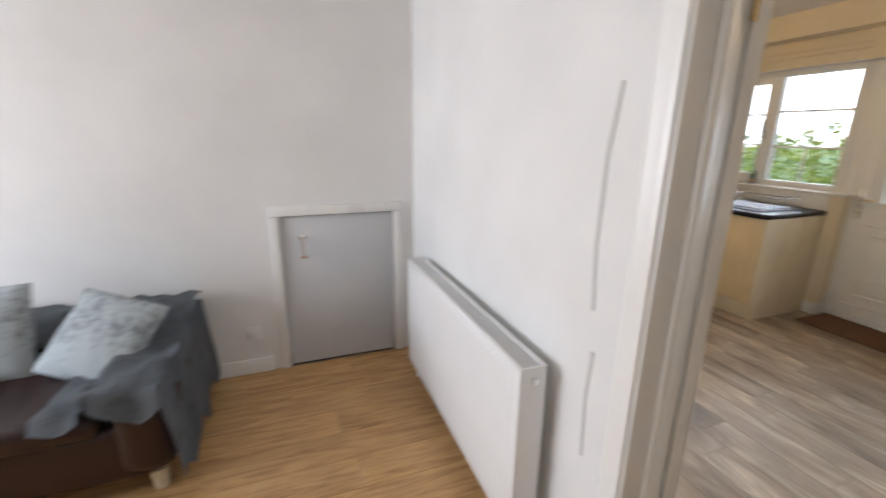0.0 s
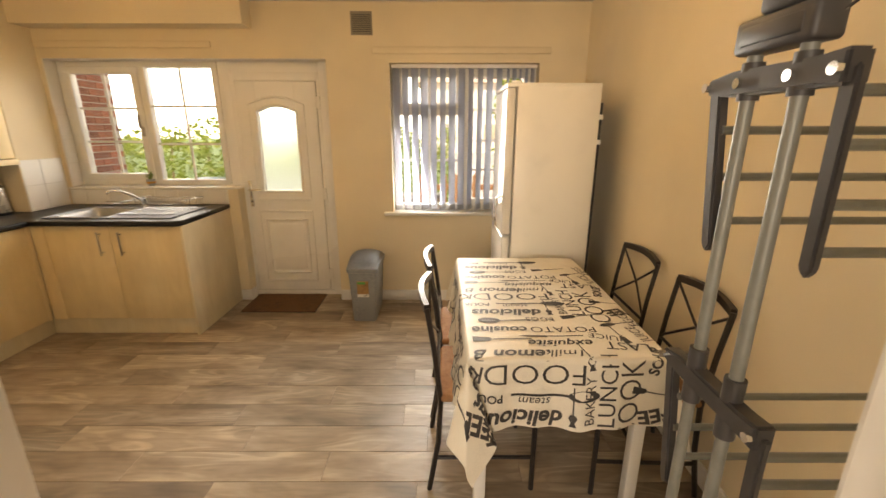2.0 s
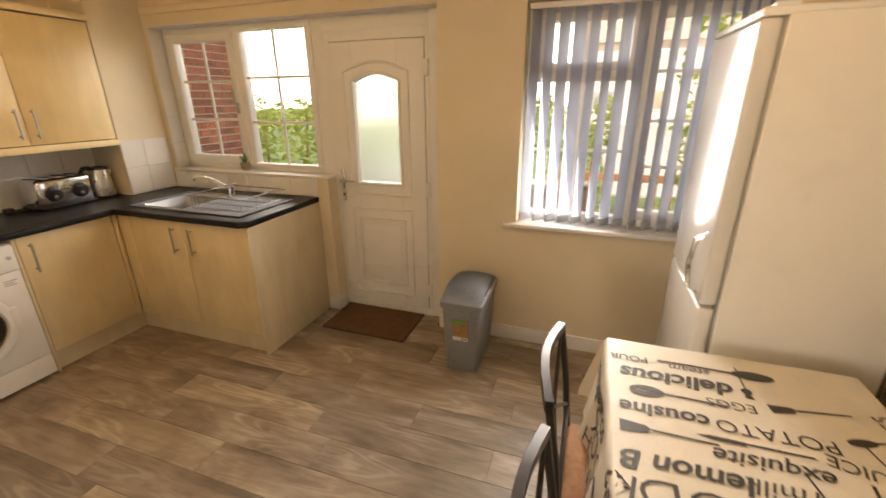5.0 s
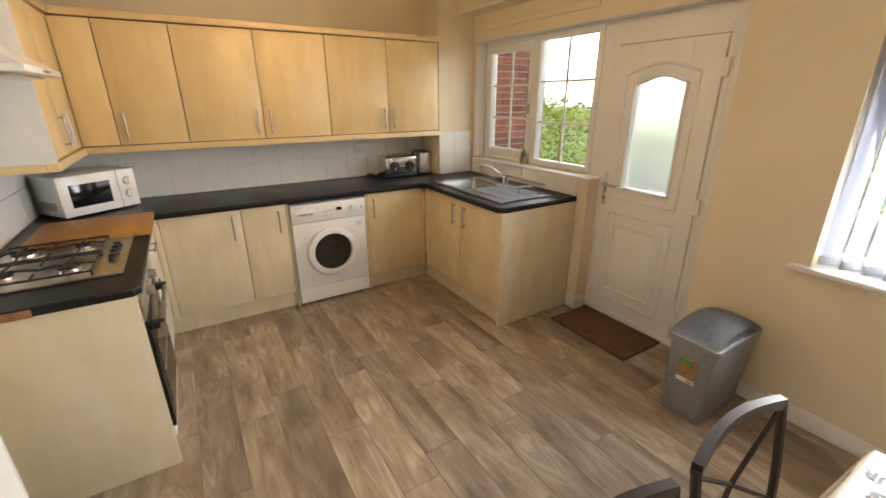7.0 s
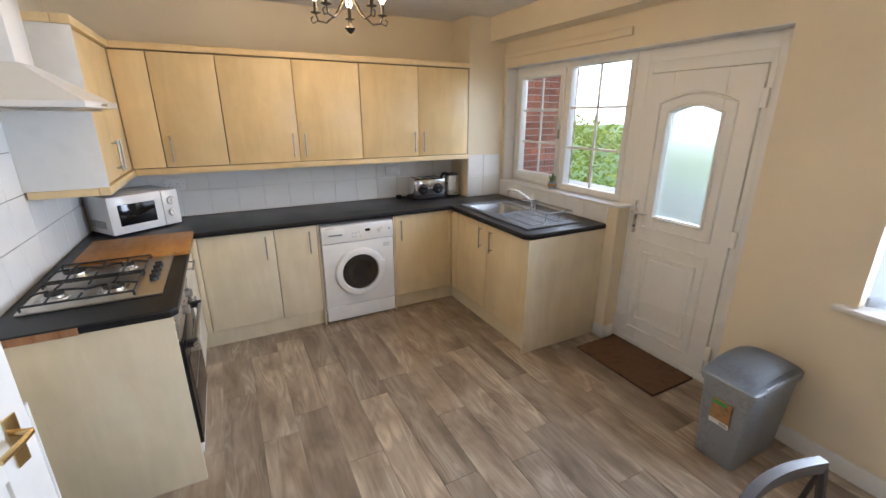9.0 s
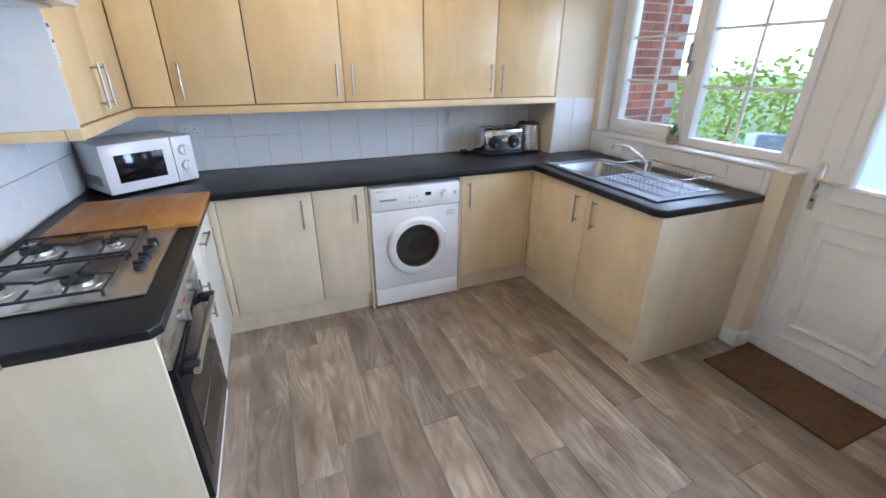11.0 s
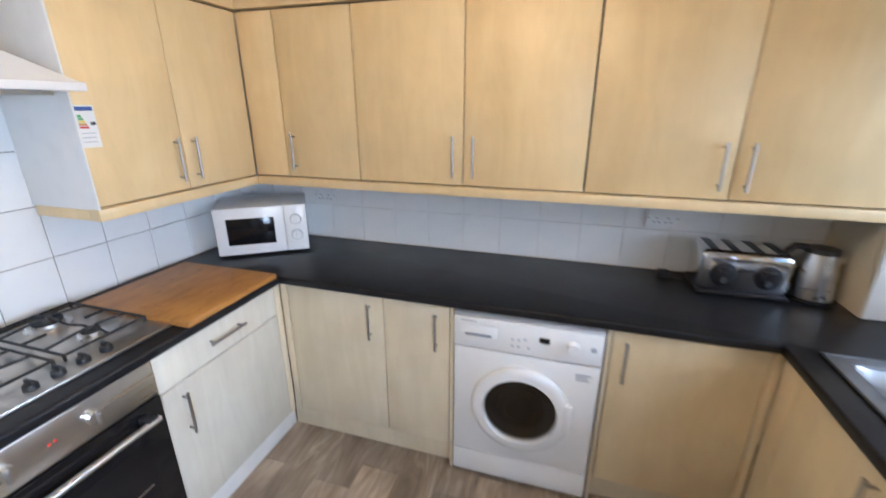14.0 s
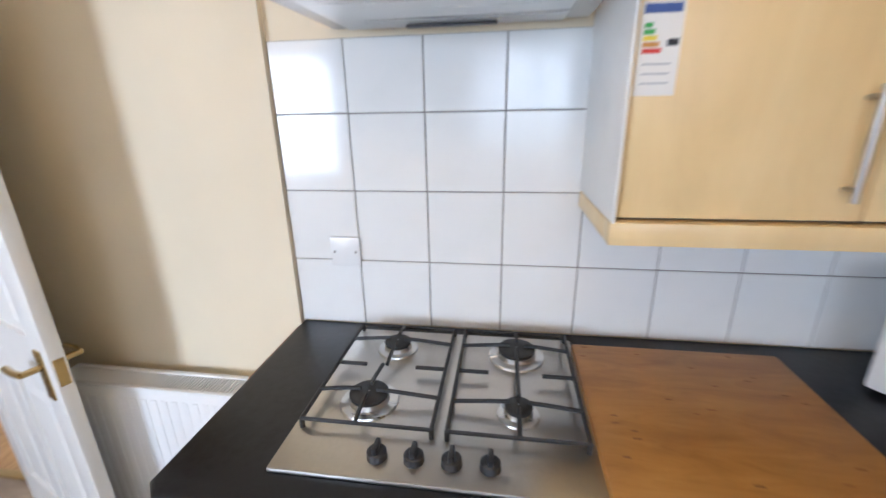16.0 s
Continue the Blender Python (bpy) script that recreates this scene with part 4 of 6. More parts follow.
for k in range(4):
    x = 0.105 - k * 0.068
    kn = part("knob", lathe(B(), [(0.019, 0.012), (0.018, 0.026), (0.014, 0.030), (0.002, 0.030)], 22, (x, 0.20, 0)), BLACK, hob, smooth=40)
    part("knob_grip", box(B(), x - 0.005, 0.184, 0.026, x + 0.005, 0.216, 0.042, 0.003), BLACK, kn)

# cooker hood
hood = thing("cooker_hood", pose(1.435, 0.002, 1.70), "white chimney cooker hood above the hob", "cooker hood")
part("lip", box(B(), -0.30, 0.0, 0.0, 0.30, 0.455, 0.026, 0.004), WHITE_PLASTIC, hood)
bm = B()
lo = [bm.verts.new(p) for p in ((-0.29, 0.0, 0.026), (0.29, 0.0, 0.026), (0.29, 0.445, 0.026), (-0.29, 0.445, 0.026))]
hi = [bm.verts.new(p) for p in ((-0.105, 0.0, 0.165), (0.105, 0.0, 0.165), (0.105, 0.24, 0.165), (-0.105, 0.24, 0.165))]
for k in range(4):
    bm.faces.new((lo[k], lo[(k + 1) % 4], hi[(k + 1) % 4], hi[k]))
bm.faces.new(lo[::-1]), bm.faces.new(hi)
part("canopy", bm, WHITE_PLASTIC, hood, smooth=None)
part("chimney", box(B(), -0.10, 0.0, 0.165, 0.10, 0.235, 0.795, 0.003), WHITE_PLASTIC, hood)
part("grease_filter", box(B(), -0.24, 0.05, -0.012, 0.24, 0.40, -0.001, 0.003), STEEL, hood)
for k in range(5):
    part("button", rod(B(), (0.04 - k * 0.02, 0.455, 0.013), (0.04 - k * 0.02, 0.461, 0.013), 0.006, 14), CHROME, hood)
part("filter_handle", box(B(), -0.10, 0.06, -0.016, 0.10, 0.085, -0.0125, 0.002), DARK_GREY, hood)

# microwave
mw = thing("microwave", pose(0.519, 0.183, WT1, 0, 0, 124.9), "white microwave oven with two dials standing across the corner", "microwave")
MW, MH, MD = 0.448, 0.262, 0.33
part("body", box(B(), 0.0, 0.016, 0.012, MW, MD, MH, 0.006), WHITE_PLASTIC, mw)
part("oven_door", box(B(), 0.0, 0.0, 0.012, 0.335, 0.018, MH, 0.006), WHITE_PLASTIC, mw)
part("door_window", box(B(), 0.055, -0.0015, 0.065, 0.285, 0.001, 0.205, 0.0007), BLACK_GLASS, mw)
cp = part("control_panel", box(B(), 0.337, 0.0, 0.012, MW, 0.018, MH, 0.006), WHITE_PLASTIC, mw)
for z in (0.10, 0.185):
    part("dial_ring", rod(B(), (0.393, 0.0, z), (0.393, -0.0015, z), 0.030, 28), PALE_GREY, cp)
    part("dial", rod(B(), (0.393, 0.0, z), (0.393, -0.016, z), 0.026, 28, 0.024), WHITE_PLASTIC, cp)
    part("dial_pointer", box(B(), 0.389, -0.022, z - 0.022, 0.397, -0.015, z + 0.022, 0.003), WHITE_PLASTIC, cp)
part("printed_mark", box(B(), 0.14, -0.001, 0.034, 0.21, 0.0002, 0.033), PALE_GREY, mw)
for x in (0.03, MW - 0.03):
    for y in (0.04, MD - 0.04):
        part("foot", rod(B(), (x, y, 0), (x, y, 0.014), 0.012, 12), BLACK, mw)
for k in range(9):
    part("vent_slot", box(B(), -0.001, 0.07 + k * 0.022, 0.05, 0.001, 0.08 + k * 0.022, 0.10), DARK_GREY, mw)
    part("vent_slot", box(B(), MW - 0.001, 0.07 + k * 0.022, 0.05, MW + 0.001, 0.08 + k * 0.022, 0.10), DARK_GREY, mw)

# chopping board
cb = thing("chopping_board", pose(0.89, 0.37, WT1), "thick oiled bamboo chopping board lying on the worktop", "chopping board")
part("board", box(B(), -0.24, -0.268, 0.003, 0.24, 0.268, 0.028, 0.006), BAMBOO, cb)
rng = random.Random(8)
for k in range(26):
    x, y = rng.uniform(-0.22, 0.22), -0.25 + 0.0205 * (k % 25) + rng.uniform(-0.004, 0.004)
    part("bamboo_node", box(B(), x - 0.007, y - 0.002, 0.0275, x + rng.uniform(0.003, 0.010), y + 0.0025, 0.0283), BAMBOO_NODE, cb)
for x in (-0.2, 0.2):
    part("foot", rod(B(), (x, -0.2, 0), (x, -0.2, 0.004), 0.012), BLACK, cb), part("foot", rod(B(), (x, 0.2, 0), (x, 0.2, 0.004), 0.012), BLACK, cb)

# toaster and kettle
to = thing("toaster", pose(0.16, 2.60, WT1, 0, 0, 90), "chrome four-slice toaster with two black lever panels", "toaster")
bm = box(B(), -0.165, -0.095, 0.018, 0.165, 0.105, 0.195, 0.028, 4)
part("shell", bm, CHROME, to, smooth=50)
part("base", box(B(), -0.168, -0.10, 0.004, 0.168, 0.11, 0.022, 0.006), BLACK, to)
for x in (-0.078, 0.078):
    lp = part("lever_panel", lathe(B(), [(0.050, 0.0), (0.050, 0.006), (0.044, 0.009), (0.002, 0.009)], 28, (x, -0.094, 0.098), "Y"), BLACK, to, smooth=40)
    part("lever", box(B(), x - 0.022, -0.122, 0.115, x + 0.022, -0.10, 0.128, 0.004), BLACK, lp)
    part("browning_dial", rod(B(), (x, -0.10, 0.078), (x, -0.115, 0.078), 0.014, 18), CHROME, lp)
for x in (-0.118, -0.042, 0.042, 0.118):
    part("toast_slot", box(B(), x - 0.016, -0.07, 0.19, x + 0.016, 0.085, 0.1965, 0.001), BLACK, to)
ke = thing("kettle", pose(0.185, 2.865, WT1), "brushed steel jug kettle with a black handle and lid", "kettle")
part("base_plate", lathe(B(), [(0.078, 0.0), (0.080, 0.010), (0.070, 0.018), (0.002, 0.018)], 32), BLACK, ke, smooth=40)
part("jug", lathe(B(), [(0.073, 0.019), (0.074, 0.03), (0.064, 0.16), (0.058, 0.205), (0.002, 0.205)], 36), STEEL, ke, smooth=50)
part("lid", lathe(B(), [(0.060, 0.205), (0.056, 0.222), (0.02, 0.230), (0.002, 0.230)], 32), BLACK, ke, smooth=40)
bm = tube(B(), [(0.0, -0.055, 0.222), (0.0, -0.095, 0.225), (0.0, -0.118, 0.195), (0.0, -0.112, 0.12), (0.0, -0.095, 0.06), (0.0, -0.07, 0.04)], 0.014, 10)
part("handle", bm, BLACK, ke, smooth=60)
part("spout", prism(B(), [(-0.022, 0.05), (0.022, 0.05), (0.0, 0.088)], 0.165, 0.204), STEEL, ke)

# ---- sink ----
sk = thing("sink", pose(1.13, 2.955, WT1), "stainless steel sink with one bowl and a ribbed drainer", "sink")
bm = B()
SX0, SX1, SY0, SY1 = -0.47, 0.47, -0.25, 0.23
bx0, bx1, by0, by1 = -0.42, -0.05, -0.20, 0.16
for s in ((SX0, SY0, SX1, by0), (SX0, by1, SX1, SY1), (SX0, by0, bx0, by1), (bx1, by0, SX1, by1)):
    box(bm, s[0], s[1], 0.001, s[2], s[3], 0.006)
part("rim", bm, DIMMED_STEEL, sk)
bm = tube(B(), [(SX0, SY0, 0.006), (SX1, SY0, 0.006), (SX1, SY1, 0.006), (SX0, SY1, 0.006)], 0.005, 8, True)
part("rolled_edge", bm, DIMMED_STEEL, sk)
bm = B()
rings = []
for dz, ins, rad in ((0.007, -0.006, 0.05), (-0.002, 0.004, 0.05), (-0.10, 0.014, 0.055), (-0.140, 0.022, 0.06), (-0.150, 0.05, 0.05)):
    ring = []
    for cxx, cyy, a0 in ((bx1 - ins - rad, by1 - ins - rad, 0), (bx0 + ins + rad, by1 - ins - rad, 90), (bx0 + ins + rad, by0 + ins + rad, 180), (bx1 - ins - rad, by0 + ins + rad, 270)):
        for k in range(6):
            t = radians(a0 + 90 * k / 5)
            ring.append(bm.verts.new((cxx + rad * math.cos(t), cyy + rad * math.sin(t), dz)))
    rings.append(ring)
for a, b in zip(rings, rings[1:]):
    for k in range(24):
        bm.faces.new((a[k], a[(k + 1) % 24], b[(k + 1) % 24], b[k]))
bm.faces.new(rings[-1])
part("bowl", bm, LIFTED_STEEL, sk, smooth=60)
part("plug_hole", lathe(B(), [(0.04, -0.149), (0.038, -0.146), (0.02, -0.147), (0.002, -0.147)], 24, (-0.235, -0.02, 0)), CHROME, sk)
for k in range(9):
    part("drainer_rib", tube(B(), [(0.02, -0.17 + k * 0.04, 0.006), (0.44, -0.17 + k * 0.04, 0.006)], 0.0035, 6), DIMMED_STEEL, sk)
tap = thing("mixer_tap", pose(1.05, 3.145, WT1 + 0.006), "chrome kitchen mixer tap with a curved spout and a side lever", "tap")
part("tap_base", lathe(B(), [(0.026, 0.0), (0.024, 0.01), (0.021, 0.055), (0.023, 0.075), (0.002, 0.085)], 24, (0.06, 0, 0)), CHROME, tap, smooth=50)
part("spout", tube(B(), [(0.06, 0, 0.05), (0.01, -0.03, 0.10), (-0.06, -0.07, 0.145), (-0.11, -0.10, 0.155), (-0.14, -0.115, 0.145), (-0.145, -0.118, 0.125)], 0.0092, 12), CHROME, tap, smooth=60)
part("lever", tube(B(), [(0.06, 0, 0.08), (0.10, -0.01, 0.095), (0.15, -0.02, 0.10)], 0.008, 10), CHROME, tap, smooth=60)
rk = thing("dish_rack", pose(1.36, 2.94, WT1 + 0.012), "low chrome wire dish rack on the drainer", "dish rack")
for z, g in ((0.008, 0.0), (0.085, 0.012)):
    x, y = 0.21 + g, 0.17 + g
    part("rim_wire", tube(B(), [(-x, -y, z), (x, -y, z), (x, y, z), (-x, y, z)], 0.0026, 8, True), RACK_WIRE, rk)
for k in range(15):
    x = -0.196 + k * 0.028
    part("wire", tube(B(), [(x, -0.182, 0.085), (x, -0.17, 0.008), (x, 0.17, 0.008), (x, 0.182, 0.085)], 0.0018, 6), RACK_WIRE, rk)
for k in range(2):
    part("wire", tube(B(), [(-0.222, -0.06 + k * 0.12, 0.085), (-0.21, -0.06 + k * 0.12, 0.010), (0.21, -0.06 + k * 0.12, 0.010), (0.222, -0.06 + k * 0.12, 0.085)], 0.0022, 6), RACK_WIRE, rk)
for a in (-1, 1):
    part("handle_wire", tube(B(), [(-0.30, a * 0.12, 0.095), (0.30, a * 0.12, 0.095)], 0.003, 8), RACK_WIRE, rk)
pl = thing("potted_plant", pose(1.0, 3.43, 1.056), "small green succulent in a patterned pot on the window sill", "plant")
part("pot", lathe(B(), [(0.026, 0.0), (0.034, 0.035), (0.036, 0.06), (0.033, 0.062), (0.030, 0.052), (0.002, 0.052)], 24), CUSHION, pl, smooth=40)
part("pot_band", lathe(B(), [(0.0345, 0.022), (0.0365, 0.023), (0.0375, 0.038), (0.0355, 0.039)], 24, (0, 0, 0), "Z", True), ORANGE, pl)
rng = random.Random(4)
for k in range(22):
    a = rng.uniform(0, 6.28)
    r = rng.uniform(0.01, 0.045)
    h = rng.uniform(0.05, 0.11) * (1 - r * 6)
    bm = B()
    rod(bm, (0, 0, 0.05), (r * math.cos(a), r * math.sin(a), 0.055 + max(0.02, h)), 0.006, 6, 0.001)
    part("leaf", bm, LEAF, pl)

# ---- fridge freezer ----
fr = thing("fridge_freezer", pose(3.983, 2.385, 0), "tall cream-white fridge freezer with chrome handles, its side towards the table", "fridge freezer")
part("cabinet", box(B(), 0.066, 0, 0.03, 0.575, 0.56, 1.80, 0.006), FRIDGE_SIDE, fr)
for z0, z1, hz0, hz1 in ((0.06, 0.855, 0.60, 0.82), (0.867, 1.785, 0.90, 1.12)):
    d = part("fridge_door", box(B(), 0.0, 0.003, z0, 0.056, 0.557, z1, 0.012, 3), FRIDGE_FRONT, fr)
    if z0 > 0.5:
        part("handle", tube(B(), [(0.0, 0.05, hz0), (-0.035, 0.05, hz0 + 0.02), (-0.045, 0.05, (hz0 + hz1) / 2), (-0.035, 0.05, hz1 - 0.02), (0.0, 0.05, hz1)], 0.010, 10), CHROME, d)
part("top_cap", box(B(), 0.0, 0.0, 1.787, 0.577, 0.56, 1.812, 0.006), FRIDGE_SIDE, fr)
part("hinge_cover", box(B(), 0.03, 0.01, 1.812, 0.09, 0.06, 1.826, 0.004), WHITE_PLASTIC, fr)
part("condenser", box(B(), 0.577, 0.03, 0.1, 0.60, 0.53, 1.7), BLACK, fr)
for x in (0.1, 0.53):
    for y in (0.05, 0.5):
        part("foot", rod(B(), (x, y, 0), (x, y, 0.032), 0.02, 12), BLACK, fr)
for z in (1.45, 1.6):
    part("side_clip", box(B(), 0.577, 0.012, z, 0.602, 0.04, z + 0.03, 0.003), WHITE_PLASTIC, fr)

# ---- table, cloth and chairs ----
TX0, TX1, TY0, TY1, TZ = 3.69, 4.42, 1.05, 2.27, 0.742
tb = thing("dining_table", pose((TX0 + TX1) / 2, (TY0 + TY1) / 2, 0), "dining table with pale painted legs under a printed cloth", "table")
hx, hy = (TX1 - TX0) / 2, (TY1 - TY0) / 2
part("tabletop", box(B(), -hx + 0.008, -hy + 0.008, TZ - 0.03, hx - 0.008, hy - 0.008, TZ - 0.004, 0.004), FENCE, tb)
part("apron", box(B(), -hx + 0.05, -hy + 0.05, TZ - 0.11, hx - 0.05, hy - 0.05, TZ - 0.03), WHITE_FOIL, tb)
for a in (-1, 1):
    for b in (-1, 1):
        part("leg", box(B(), a * (hx - 0.03), b * (hy - 0.03), 0, a * (hx - 0.078), b * (hy - 0.078), TZ - 0.03, 0.005), WHITE_FOIL, tb)


def cloth_point(u, v):
    """Distance past the table's edge folds down; hem waves in and out."""
    ex = max(0.0, abs(u) - hx)
    ey = max(0.0, abs(v) - hy)
    sx, sy = math.copysign(1, u), math.copysign(1, v)
    x, y, z = max(-hx, min(hx, u)), max(-hy, min(hy, v)), TZ
    if ex and ey:
        r, s = math.hypot(ex, ey), math.atan2(ex, ey) / (math.pi / 2)
        if u < 0 and v < 0:
            path = ((0.0, 0.0, -0.06), (0.2, 0.34, -0.22), (0.6, -0.02, -0.34), (0.85, -0.24, -0.16), (1.0, -0.16, 0.0))
            r *= 1.12
        else:
            path = ((0.0, 0.0, sy * 0.06), (0.5, sx * 0.22, sy * 0.24), (1.0, sx * 0.08, 0.0))
        for (s0, ax, ay), (s1, bx, by) in zip(path, path[1:]):
            if s0 <= s <= s1:
                k = (s - s0) / (s1 - s0)
                k = k * k * (3 - 2 * k)
                d = Vector((ax + (bx - ax) * k, ay + (by - ay) * k, -1)).normalized() * r
        x, y, z = x + sx * 0.008 + d.x, y + sy * 0.008 + d.y, z + d.z
    elif ex:
        x += sx * (0.008 + ex * ((0.15 if u < 0 else 0.06) + 0.05 * math.sin(v * 16 + 1.2) + 0.03 * math.sin(v * 37)) * min(1, (hy - abs(v)) * 12))
        z -= ex * 0.985
    elif ey:
        y += sy * (0.008 + ey * (0.06 + 0.05 * math.sin(u * 15 + 0.4) + 0.03 * math.sin(u * 41)) * min(1, (hx - abs(u)) * 12))
        z -= ey * 0.985
    else:
        z += 0.0012 * math.sin(u * 23 + v * 9) * math.sin(v * 17)
    return Vector((x, y, z))


cloth = thing("tablecloth", pose((TX0 + TX1) / 2, (TY0 + TY1) / 2, 0), "cream oilcloth tablecloth printed with charcoal kitchen words and utensils", "tablecloth")
DX, DY, DX2, DY2 = 0.29, 0.29, 0.22, 0.20
bm = B()
us = sorted({round(-hx - DX + k * (2 * hx + DX + DX2) / 58, 4) for k in range(59)} | {-hx, hx, -hx + 0.004, hx - 0.004})
vv = sorted({round(-hy - DY + k * (2 * hy + DY + DY2) / 84, 4) for k in range(85)} | {-hy, hy, -hy + 0.004, hy - 0.004})
grid = [[bm.verts.new(cloth_point(u, v)) for u in us] for v in vv]
for a, b in zip(grid, grid[1:]):
    for k in range(len(us) - 1):
        bm.faces.new((a[k], a[k + 1], b[k + 1], b[k]))
sheet = part("cloth_sheet", bm, CLOTH, cloth, smooth=80)


def drape(me):
    """Lays a flat print on the cloth."""
    for v in me.vertices:
        u, w = max(v.co.x, -hx - DX + 0.004), max(v.co.y, -hy - DY + 0.004)
        p = cloth_point(u, w)
        e = 0.002
        nrm = (cloth_point(u + e, w) - cloth_point(u - e, w)).cross(cloth_point(u, w + e) - cloth_point(u, w - e)).normalized()
        v.co = p + nrm * 0.0022


def printed(text, u, v, size, turn=180, xs=1.0, shear=0.0, bold=0.0):
    cu = bpy.data.curves.new("print", "FONT")
    cu.body, cu.size, cu.shear, cu.offset = text, size, shear, bold
    cu.align_x, cu.align_y, cu.resolution_u = "CENTER", "CENTER", 3
    tmp = bpy.data.objects.new("print", cu)
    me = bpy.data.meshes.new_from_object(tmp)
    bpy.data.objects.remove(tmp)
    bpy.data.curves.remove(cu)
    me.materials.clear()
    me.materials.append(PRINT)
    me.transform(Matrix.Translation((u, v, 0)) @ Matrix.Rotation(radians(turn), 4, "Z") @ Matrix.Diagonal((xs, 1, 1, 1)))
    drape(me)
    ob = new("printed_word", me)
    ob.parent = cloth


def utensil(kind, u, v, length, turn):
    bm = B()
    s = length

    def ell(cx, cy, rx, ry, n=16):
        return bm.faces.new([bm.verts.new((cx + rx * math.cos(2 * math.pi * k / n), cy + ry * math.sin(2 * math.pi * k / n), 0)) for k in range(n)])

    def quad(pts):
        return bm.faces.new([bm.verts.new((a, b, 0)) for a, b in pts])
    for k in range(8):
        a, b = -0.02 * s + k * 0.065 * s, -0.02 * s + (k + 1) * 0.065 * s
        quad([(a, -0.012 * s), (b, -0.012 * s), (b, 0.012 * s), (a, 0.012 * s)])
    if kind == "spoon":
        ell(-0.14 * s, 0, 0.14 * s, 0.055 * s)
    elif kind == "turner":
        quad([(-0.28 * s, -0.07 * s), (-0.06 * s, -0.05 * s), (-0.02 * s, 0), (-0.06 * s, 0.05 * s), (-0.28 * s, 0.07 * s)])
    elif kind == "whisk":
        for w in (0.02, 0.045, 0.07):
            bm2 = [(-0.30 * s + 0.28 * s * (0.5 + 0.5 * math.cos(t)), w * s * math.sin(t)) for t in (2 * math.pi * k / 18 for k in range(18))]
            for k in range(18):
                (ax, ay), (bx, by) = bm2[k], bm2[(k + 1) % 18]
                d = Vector((bx - ax, by - ay)).normalized() * 0.004
                quad([(ax - d.y, ay + d.x), (bx - d.y, by + d.x), (bx + d.y, by - d.x), (ax + d.y, ay - d.x)])
    elif kind == "knife":
        quad([(-0.42 * s, 0.0), (-0.30 * s, -0.035 * s), (-0.02 * s, -0.035 * s), (-0.02 * s, 0.02 * s), (-0.30 * s, 0.02 * s)])
    elif kind == "mill":
        quad([(-0.22 * s, -0.06 * s), (-0.14 * s, -0.03 * s), (-0.06 * s, -0.07 * s), (-0.0 * s, -0.04 * s), (0.0 * s, 0.04 * s), (-0.06 * s, 0.07 * s), (-0.14 * s, 0.03 * s), (-0.22 * s, 0.06 * s)])
    bmesh.ops.transform(bm, matrix=Matrix.Translation((u, v, 0)) @ Matrix.Rotation(radians(turn), 4, "Z"), verts=bm.verts)
    me = bpy.data.meshes.new("printed_utensil")
    bm.to_mesh(me)
    bm.free()
    me.materials.append(PRINT)
    drape(me)
    ob = new("printed_utensil", me)
    ob.parent = cloth


